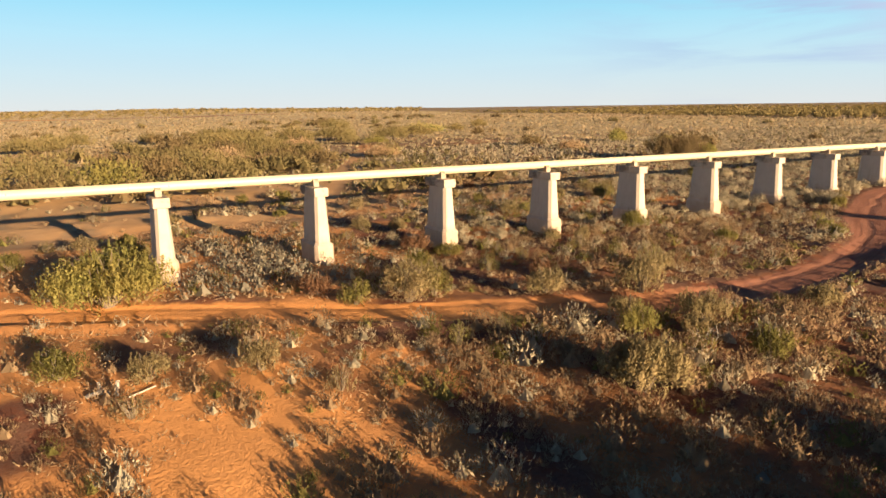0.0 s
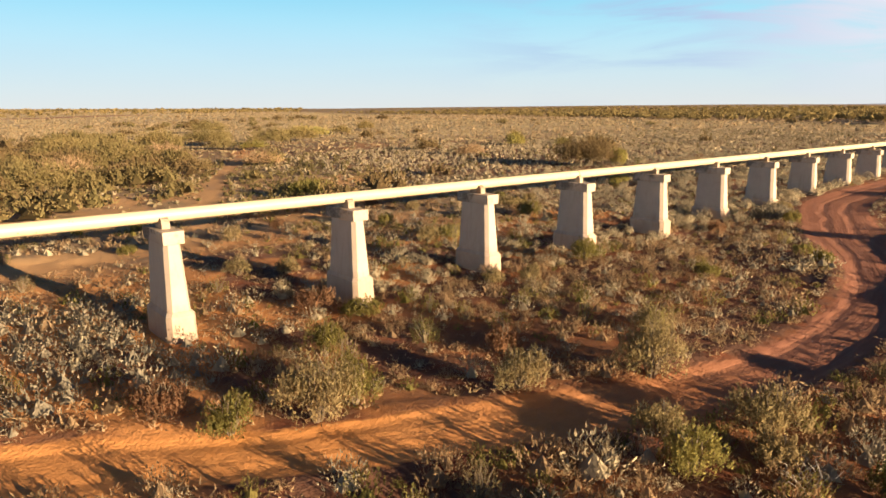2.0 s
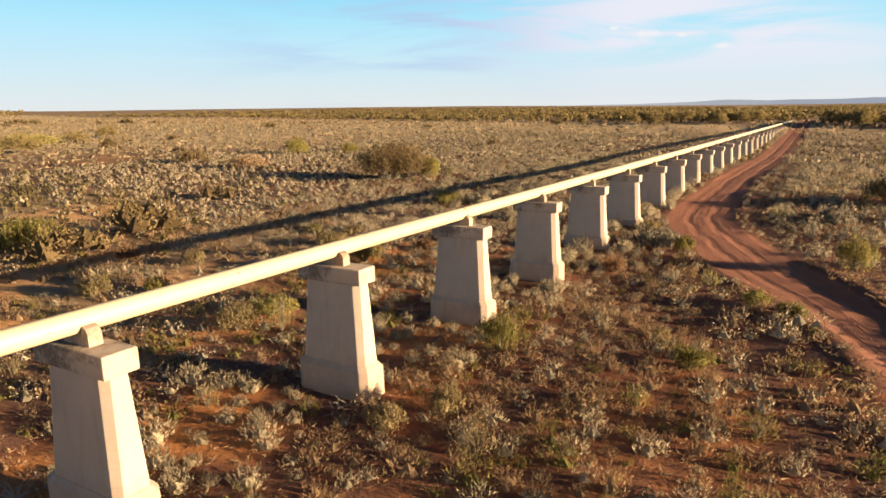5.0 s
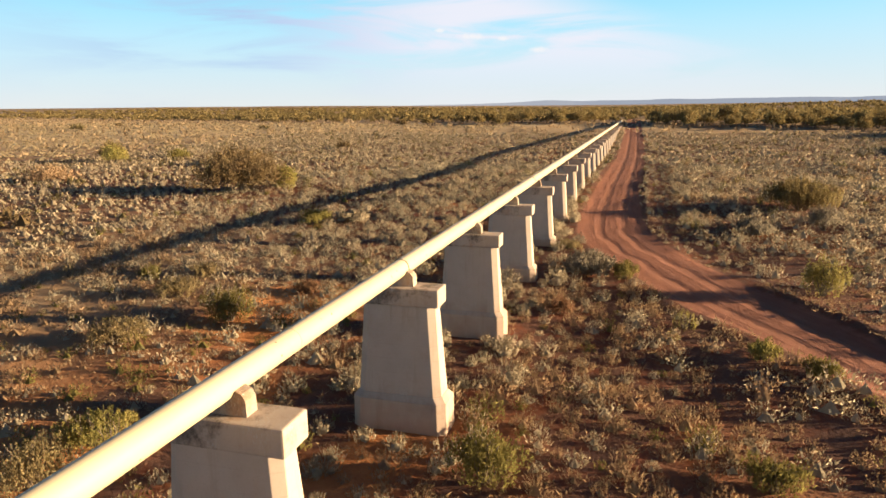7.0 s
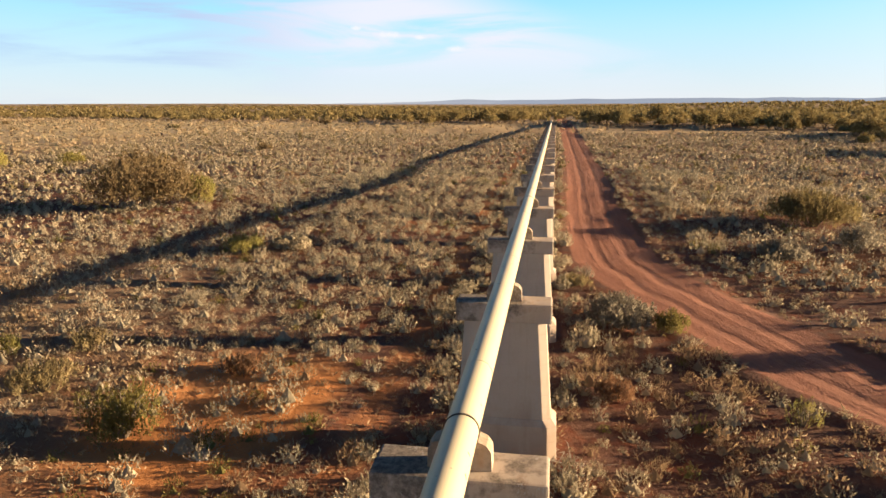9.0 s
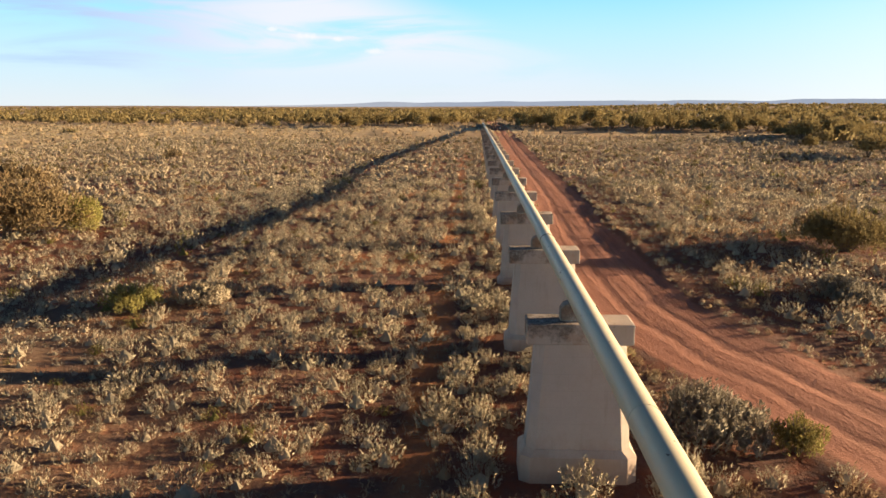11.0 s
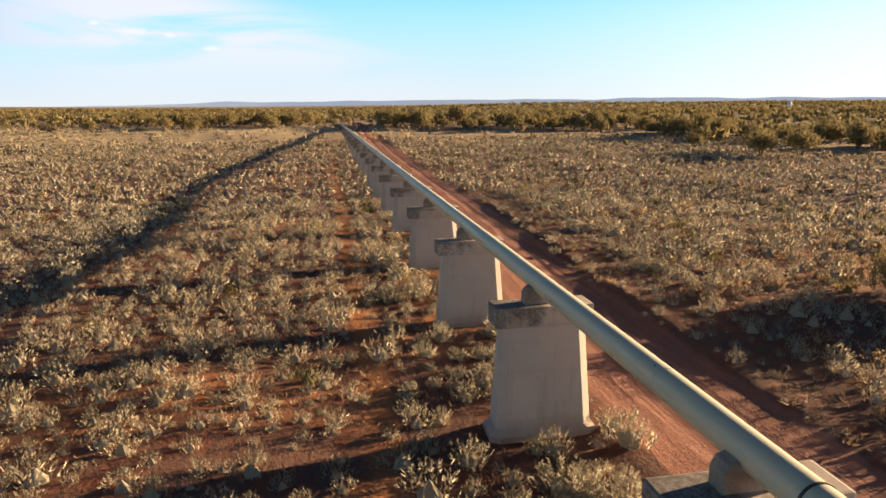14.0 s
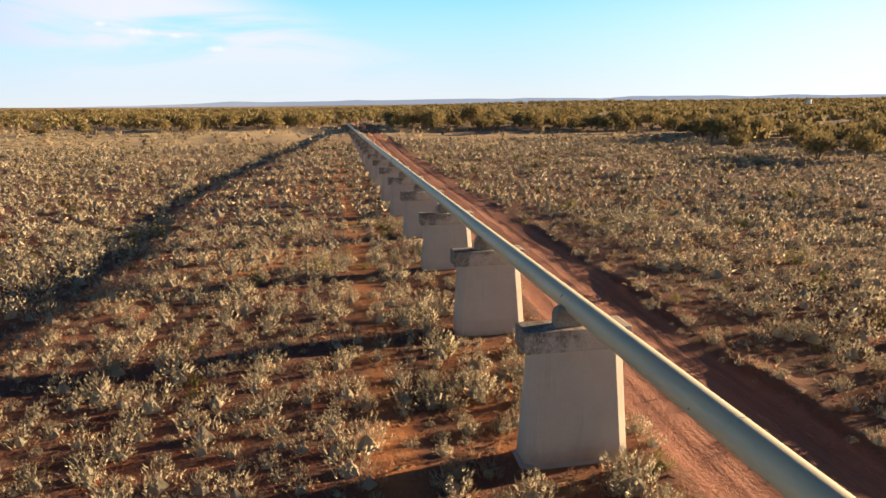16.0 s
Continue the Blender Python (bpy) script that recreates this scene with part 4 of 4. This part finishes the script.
west = (rng.uniform(size=wx.size) < 0.2 + 0.6 * density(wx, wy)) & free_of_track(wx, wy)
xs, ys = np.concatenate([xs, bx[behind], wx[west]]), np.concatenate([ys, by[behind], wy[west]])
dun = rng.uniform(size=xs.size) < 0.12 + 0.72 * (1 - step(xs - 0.25 * ys, 20, 52))
for name, material, sel, label in (("plain_scrub", M_PLAIN, ~dun, "low pale saltbush scattered over the wide dry plain"),
                                   ("brown_plain_scrub", M_THICKET, dun, "low olive-brown scrub on the plain behind the pipeline")):
    n = int(sel.sum())
    q = scatter(LOW, xs[sel], ys[sel], height(xs[sel], ys[sel]) - 0.03, np.clip(rng.lognormal(0.0, 0.3, n), 0.5, 1.8), rng.uniform(0, 6.28, n), rng.integers(0, 10, n))
    tagged(new(name, leaf_mesh(name, q, material)), label, "scrub", kind="stuff")
xs, ys = jittered(rng, -60, 520, -200, 520, 3.2)
inner = (xs > -16) & (xs < 190) & (ys > -75) & (ys < 90)
keep = ~inner & (xs > -30) & (ys > 12 - (xs - 48) * 1.0) & (rng.uniform(size=xs.size) < 0.3) & (line_distance(xs, ys, WOODS_EDGE) > -60)
xs, ys = xs[keep], ys[keep]
size = rng.uniform(0.7, 1.5, xs.size)
fx, fy = jittered(rng, -500, 900, 300, 1900, 15.0)
keep = ((fx < -60) | (fy > 520)) & (fx < 0.55 * fy) & (rng.uniform(size=fx.size) < 0.5) & (np.abs(line_distance(fx, fy, STRIP)) > 70)
xs, ys, size = np.concatenate([xs, fx[keep]]), np.concatenate([ys, fy[keep]]), np.concatenate([size, rng.uniform(1.4, 3.2, int(keep.sum()))])
q = scatter(TINY, xs, ys, height(xs, ys) - 0.05, size, rng.uniform(0, 6.28, xs.size), rng.integers(0, 6, xs.size))
tagged(new("far_scrub", leaf_mesh("far_scrub", q, M_FAR)), "far low scrub on the dry plain", "scrub", kind="stuff")


# pale dry grass over the far plain
def blades(r, wide, tall):
    """A tuft of four upright blades."""
    out = np.empty((4, 4, 3))
    for k in range(4):
        a, off = r.uniform(0, 6.28), r.normal(size=2) * wide * 0.5
        along = np.array([math.cos(a), math.sin(a), 0.0])
        foot = np.array([off[0], off[1], 0.0])
        out[k, 0], out[k, 1] = foot - along * wide * 0.5, foot + along * wide * 0.5
        out[k, 2] = foot + np.array([r.normal() * 0.1, r.normal() * 0.1, tall * r.uniform(0.7, 1.2)])
        out[k, 3] = unit(np.array([-along[1], along[0], 0.45]))
    return out


TUFT = [blades(rng, 0.6, 0.27) for _ in range(8)]
q = []
for xa, xb, ya, yb, gap, grow in ((-70, 290, 34, 430, 2.6, 1.1), (-500, 900, 430, 1500, 11.0, 2.6)):
    xs, ys = jittered(rng, xa, xb, ya, yb, gap)
    keep = (line_distance(xs, ys, WOODS_EDGE) > 0) & (np.abs(line_distance(xs, ys, STRIP)) > 45) & (np.abs(line_distance(xs, ys, TRAIL)) > 1.6) & (rng.uniform(size=xs.size) < 0.35 + 0.65 * step(np.hypot(xs - 40, ys), 60, 120)) & (ys > 0.6 * xs - 130)
    xs, ys = xs[keep], ys[keep]
    q.append(scatter(TUFT, xs, ys, height(xs, ys) - 0.03, grow * rng.uniform(0.7, 1.35, xs.size), rng.uniform(0, 6.28, xs.size), rng.integers(0, 8, xs.size)))
tagged(new("straw_grass", leaf_mesh("straw_grass", np.concatenate(q), M_STRAW)), "pale straw-coloured dry grass over the far plain", "grass", kind="stuff")


# larger shrubs, each in its place: x, y, width, height
def shrub(name, label, x, y, width, tall, material, seed, each):
    r = np.random.default_rng(seed)
    top = tagged(new(name), label, "shrub")
    area = width * tall
    width, tall = 1.12 * width, 1.05 * tall
    size = (width * 0.5, width * 0.46, tall)
    leaf = (0.052 + 0.008 * min(width, 4)) * (1.25 if width > 3.2 else 1.0) if each > 14 else 0.075
    if width < 1.5:
        q = stalks(r, int(30 + 24 * area), each, size, (leaf, leaf * 0.36), 0.05 + 0.008 * width, 0.6, 0.7, 0.2, 0)
    else:
        lobes = int(6 + 2.2 * width)
        fat = 0.05 + 0.02 * width
        q = [stalks(r, int(24 + 8 * area), 12, (size[0] * 0.8, size[1] * 0.8, tall * 0.66), (leaf * 1.3, leaf * 0.6), fat, 0.55, 0.6, 0.3, 0)]
        for k in range(lobes):
            a, far = k * 2.4 + r.uniform(-0.3, 0.3), math.sqrt((k + 0.4) / lobes) * 0.7
            w = r.uniform(0.3, 0.44)
            lobe = stalks(r, int(14 + 20 * area / lobes), int((1.3 if width < 3.2 else 2.2) * each), (w * size[0], w * size[1], tall * r.uniform(0.48, 0.62)), (leaf * 1.1, leaf * 0.5), fat, 0.5, 0.8, 0.25, 0)
            lobe[:, :3] += np.array([math.cos(a) * far * size[0], math.sin(a) * far * size[1], tall * 0.4 * (1 - far * far) * r.uniform(0.5, 1.1)])
            lobe[:, :3, 2] = np.maximum(lobe[:, :3, 2], 0.0)
            q.append(lobe)
        q = np.concatenate(q)
    part("foliage", leaf_mesh("foliage", q, material), None, top)
    part("woody_base", twigs(r, int(10 + 5 * width), size, 0.012 + 0.006 * width, 0.7), M_BARK, top)
    top.matrix_basis = pose(x, y, float(height(x, y)) - 0.04, 0, 0, r.uniform(0, 360))
    return top


for i, ((name, label, material), x, y, w, tall) in enumerate(SHRUBS):
    shrub(name, label, x, y, w, tall, material, 100 + i, 19 if i < PLACED else 11)


# dead bleached branches lying about
def dead_branch(x, y, w, tall, seed):
    r = np.random.default_rng(seed)
    top = tagged(new("fallen_branch"), "tangle of bleached dead branches on the ground", "branches")
    for _ in range(16):
        part("stick", twigs(r, 1, (w / 2, w / 2, tall), 0.024, 1.0, 0.3), M_DEAD, top)
    top.matrix_basis = pose(x, y, float(height(x, y)), 0, 0, r.uniform(0, 360))


for i, (x, y, w, tall) in enumerate([(16.6, -21.6, 2.2, 1.0), (24.6, -0.9, 2.6, 0.35), (42.0, -1.9, 2.4, 0.3), (33.4, 15.6, 2.2, 0.5), (16.6, 3.0, 1.8, 0.5), (0.4, -14.0, 1.4, 0.4), (40.6, 7.9, 1.6, 0.3)]):
    dead_branch(x, y, w, tall, 300 + i)


# sawn pieces of bleached log among the scrub
def bleached_log(x, y, length, thick, tilt, turn, seed):
    r = np.random.default_rng(seed)
    bm = bmesh.new()
    rings = []
    for j in range(6):
        t = j / 5
        wob = 1 - 0.2 * t + r.uniform(-0.05, 0.05)
        rings.append([bm.verts.new((length * t, thick * wob * math.cos(a) * r.uniform(0.93, 1.07), thick * wob * math.sin(a))) for a in (2 * math.pi * i / 10 for i in range(10))])
    for p, q in zip(rings, rings[1:]):
        for i in range(10):
            bm.faces.new((p[i], q[i], q[(i + 1) % 10], p[(i + 1) % 10]))
    bm.faces.new(rings[0])
    bm.faces.new(rings[-1][::-1])
    bmesh.ops.recalc_face_normals(bm, faces=bm.faces)
    ob = part("bleached_log", bm, M_DEAD, None)
    tagged(ob, "short sawn piece of bleached white log on the sand", "log", "bleached logs in the scrub")
    ob.matrix_basis = pose(x, y, float(height(x, y)) + thick * 0.6, 0, -tilt, turn)


for i, row in enumerate([(-4.45, -14.9, 0.62, 0.075, 22, -35), (-4.05, -14.95, 0.42, 0.07, 62, 100), (-3.95, -15.2, 0.25, 0.085, 10, 60), (-3.65, -15.25, 0.5, 0.085, 48, 70), (-3.3, -15.5, 0.9, 0.03, 6, 20)]):
    bleached_log(*row, 600 + i)


# ---------------------------------------------------------------- trees
def limbs(rng, stems, spread, tall, thick):
    """The stems of a many-stemmed tree."""
    return twigs(rng, stems, (spread, spread, tall), thick, 0.8, 0.25, 6, 0.05)


def mallee(seed, width, tall, count, leaf, flat=0.14, material=None):
    """A many-stemmed tree: trunk and crown under one empty."""
    r = np.random.default_rng(seed)
    top = tagged(new("mallee_tree"), "many-stemmed olive-green mallee tree with a rounded crown", "tree", "mallee trees on the plain")
    part("trunk", limbs(r, 6, width * 0.36, tall * 0.85, 0.09), M_BARK, top)
    q = crown(r, 11, 14, count // 11, (width / 2, width / 2, tall * (1 - flat)), (leaf, leaf * 0.5), 0.27, tall * flat, sides=0)
    part("canopy", leaf_mesh("canopy", q, material or M_MALLEE), None, top)
    return top


# the spreading bush behind the pipe, half bare
big = mallee(77, 10.5, 4.8, 15000, 0.22, 0.03, M_BARE)
big.name = "spreading_tree"
tagged(big, "wide spreading brown-olive bush tree, half bare, on the plain", "tree", "")
big.matrix_basis = pose(77.2, 33.3, float(height(77.2, 33.3)))

trees = [mallee(400 + i, 4.6 + 0.5 * i, 3.4 + 0.35 * i, 1200, 0.46) for i in range(4)]
for i, t0 in enumerate(trees):
    x, y = ((107.4, 76.3), (141, -57), (146, -60), (139, -62))[i]
    t0.matrix_basis = pose(x, y, float(height(x, y)))
r = np.random.default_rng(9)
done = 0
while done < 150:
    x, y = r.uniform(110, 330), r.uniform(-150, 60)
    d = float(line_distance(np.array(x), np.array(y), WOODS_EDGE))
    if not (-30 < d < 22) or r.uniform() > (0.16 if d > 0 else 0.9) or abs(y + 1) < 9:
        continue
    k = r.uniform(0.7, 1.25)
    copy_thing(trees[int(r.integers(0, 4))], pose(x, y, float(height(x, y)), 0, 0, r.uniform(0, 360)) @ Matrix.Diagonal((k, k, k * r.uniform(0.8, 1.1), 1)))
    done += 1

# unseen trees beside the start, added to throw shade across the nearest scrub
for x, y, i, k in ((5.0, -42.0, 3, 0.86), (9.2, -41.5, 3, 0.95), (12.4, -42.0, 3, 0.80), (16.2, -41.4, 3, 0.76), (22.4, -40.6, 3, 0.66), (27.0, -41.2, 3, 0.72)):
    copy_thing(trees[i], pose(x, y, float(height(x, y)), 0, 0, 40 * i) @ Matrix.Diagonal((k, k, k, 1)))

# woods behind, too many to count
WOOD = [crown(rng, 5, 7, 13, (2.7 * rng.uniform(0.8, 1.3), 2.7, rng.uniform(2.4, 3.6)), (0.8, 0.55), 0.3, 0.2, 0.8, 0.4, 4) for _ in range(8)]
WOOD_FAR = [crown(rng, 4, 6, 7, (2.9 * rng.uniform(0.8, 1.3), 2.9, rng.uniform(2.6, 3.8)), (1.2, 0.9), 0.3, 0.2, 0.8, 0.4, 4) for _ in range(8)]
q = []
for lib, gap, share, near, beyond in ((WOOD, 7.5, 0.74, 0, 520), (WOOD_FAR, 11.5, 0.75, 520, 2000)):
    xs, ys = jittered(rng, 90, 1250, -700, 900, gap)
    d, far = line_distance(xs, ys, WOODS_EDGE), np.hypot(xs, ys)
    keep = (d < -3) & (far >= near) & (far < beyond) & (rng.uniform(size=xs.size) < share * (0.55 + 0.45 * step(-d, 0, 40)) * (1 - 0.5 * step(far, 700, 1200))) & ((np.abs(ys + 3.5) > 6) | (xs > 262)) & (ys > 20 - (xs - 40) * 1.05)
    keep &= vnoise(xs, ys, 17, 91) > 0.25
    xs, ys = xs[keep], ys[keep]
    q.append(scatter(lib, xs, ys, height(xs, ys) - 0.2, rng.uniform(0.6, 1.35, xs.size), rng.uniform(0, 6.28, xs.size), rng.integers(0, 8, xs.size)))
xs, ys = jittered(rng, -700.0, 900.0, 960.0, 1700.0, 26.0)
keep = (rng.uniform(size=xs.size) < 0.6) & (xs < 0.55 * ys)
xs, ys = xs[keep], ys[keep]
q.append(scatter(WOOD_FAR, xs, ys, height(xs, ys) - 0.2, rng.uniform(1.0, 2.2, xs.size), rng.uniform(0, 6.28, xs.size), rng.integers(0, 8, xs.size)))
q = np.concatenate(q)
tagged(new("mallee_woods", leaf_mesh("mallee_woods", q, M_MALLEE)), "distant olive-green mallee woodland behind the plain", "woods", kind="stuff")

# broad bushes along the dry creek and out on the plain: x, y, width, height, leaves
BROAD = [
    (-6.8, 57.7, 10.0, 4.8, M_THICKET), (0.7, 45.7, 9.5, 4.5, M_GREEN), (7.6, 55.0, 7.5, 4.0, M_BARE), (13.9, 58.3, 9.0, 4.4, M_THICKET), (19.0, 72.0, 9.0, 4.0, M_TAN),
    (29.6, 94.4, 13.0, 5.6, M_THICKET), (22.0, 84.0, 9.0, 4.2, M_BARE), (29.2, 122.7, 13.0, 5.2, M_MALLEE), (53.2, 143.4, 13.0, 5.4, M_MALLEE), (65.4, 140.6, 13.0, 5.2, M_THICKET),
    (76.8, 131.9, 12.0, 4.8, M_THICKET), (89.1, 138.2, 11.0, 4.6, M_MALLEE), (-7.9, 140.1, 18.0, 4.6, M_THICKET), (0.4, 155.0, 12.0, 4.6, M_THICKET), (25.3, 71.0, 5.0, 2.6, M_TAN),
    (48.5, 76.2, 7.0, 2.8, M_TAN), (84.0, 77.7, 5.6, 2.5, M_BARE), (103.1, 127.8, 4.7, 2.8, M_BARE), (80.6, 61.5, 6.4, 2.5, M_TAN), (104.7, 73.2, 4.6, 3.3, M_YELLOW),
    (118.3, 71.8, 4.6, 1.9, M_GREEN), (102.3, 159.1, 16.0, 3.8, M_YELLOW), (61.0, 123.4, 7.8, 2.8, M_THICKET), (64.4, 114.6, 7.4, 2.6, M_GREEN), (147.5, 195.4, 8.8, 4.6, M_MALLEE),
    (95.5, 221.0, 16.0, 5.2, M_THICKET), (126.0, 178.0, 9.0, 3.6, M_MALLEE), (43.0, 108.0, 9.0, 3.6, M_TAN),
]
NAMES = {M_THICKET: ("olive_bush", "broad olive-green bush on the dry plain"), M_YELLOW: ("yellow_green_bush", "broad rounded yellow-green bush on the dry plain"), M_TAN: ("brown_bush", "broad dry brown bush on the plain"),
         M_BARE: ("bare_bush", "broad half-bare brown bush on the plain"), M_MALLEE: ("mallee_bush", "broad dark olive mallee bush on the plain"), M_GREEN: ("green_bush", "rounded green bush on the dry plain")}
for i, (x, y, w, tall, material) in enumerate(BROAD):
    bush = mallee(700 + i, w, tall, int(1500 + 45 * w * tall), 0.2 + 0.012 * w, 0.03, material)
    bush.name = NAMES[material][0]
    tagged(bush, NAMES[material][1], "bush", "broad bushes on the plain")
    bush.matrix_basis = pose(x, y, float(height(x, y)) - 0.1)

# thicket along the dry creek behind the pipe
SHRUB_LIB = [crown(rng, 5, 16, 150, (2.4 * rng.uniform(0.7, 1.3), 2.4, rng.uniform(1.5, 2.5)), (0.20, 0.10), 0.3, 0.0, 0.7, 0.3, 4) for _ in range(8)]
CREEK = [(-30, 30), (-6, 36), (8, 55), (18, 80), (32, 120), (52, 185), (90, 260), (200, 420)]
for name, material, seed, share, gap in (("creek_thicket", M_THICKET, 1, 0.5, 4.6), ("dry_thicket", M_BARE, 2, 0.5, 5.2)):
    r = np.random.default_rng(seed)
    xs, ys = jittered(r, -60, 260, 24, 460, gap)
    d = np.abs(line_distance(xs, ys, CREEK))
    far = np.hypot(xs, ys)
    p = share * (1 - step(d, 4 + 0.03 * far, 15 + 0.12 * far)) * (1 - 0.7 * step(far, 110, 240)) + 0.012 + 0.10 * (1 - step(xs, 45, 80)) * (1 - step(far, 90, 150))
    keep = (r.uniform(size=xs.size) < p) & (np.abs(line_distance(xs, ys, TRAIL)) > 3.2) & (ys > 33 - 0.3 * xs) & ~((ys < 26) & (xs < 60)) & ~((np.abs(xs - 77) < 14) & (np.abs(ys - 33) < 12))
    keep &= (vnoise(xs, ys, 12, 70 + seed) > 0.33) & ~((xs > 60) & (r.uniform(size=xs.size) > 0.35))
    xs, ys = xs[keep], ys[keep]
    q = scatter(SHRUB_LIB, xs, ys, height(xs, ys) - 0.1, r.uniform(0.5, 1.7, xs.size) * (0.85 + 0.5 * vnoise(xs, ys, 18, 5)), r.uniform(0, 6.28, xs.size), r.integers(0, 8, xs.size))
    tagged(new(name, leaf_mesh(name, q, material)), "dense olive-green thicket along the dry creek" if seed == 1 else "brown dry shrubs among the creek thicket", "thicket", kind="stuff")

# a white tank far off among the trees
bm = bmesh.new()
bmesh.ops.create_cone(bm, cap_ends=True, segments=24, radius1=1.6, radius2=1.6, depth=3.0)
bmesh.ops.translate(bm, verts=bm.verts, vec=(0, 0, 1.5))
tank = tagged(new("water_tank"), "small white water tank standing far off among trees", "tank")
part("drum", bm, M_WHITE, tank)
bm = bmesh.new()
bmesh.ops.create_cone(bm, cap_ends=True, segments=24, radius1=1.7, radius2=0.15, depth=0.5)
bmesh.ops.translate(bm, verts=bm.verts, vec=(0, 0, 3.25))
part("roof", bm, M_WHITE, tank)
tank.matrix_basis = pose(403, -257, float(height(403, -257)) + 2.2) @ Matrix.Diagonal((0.8, 0.8, 0.8, 1))
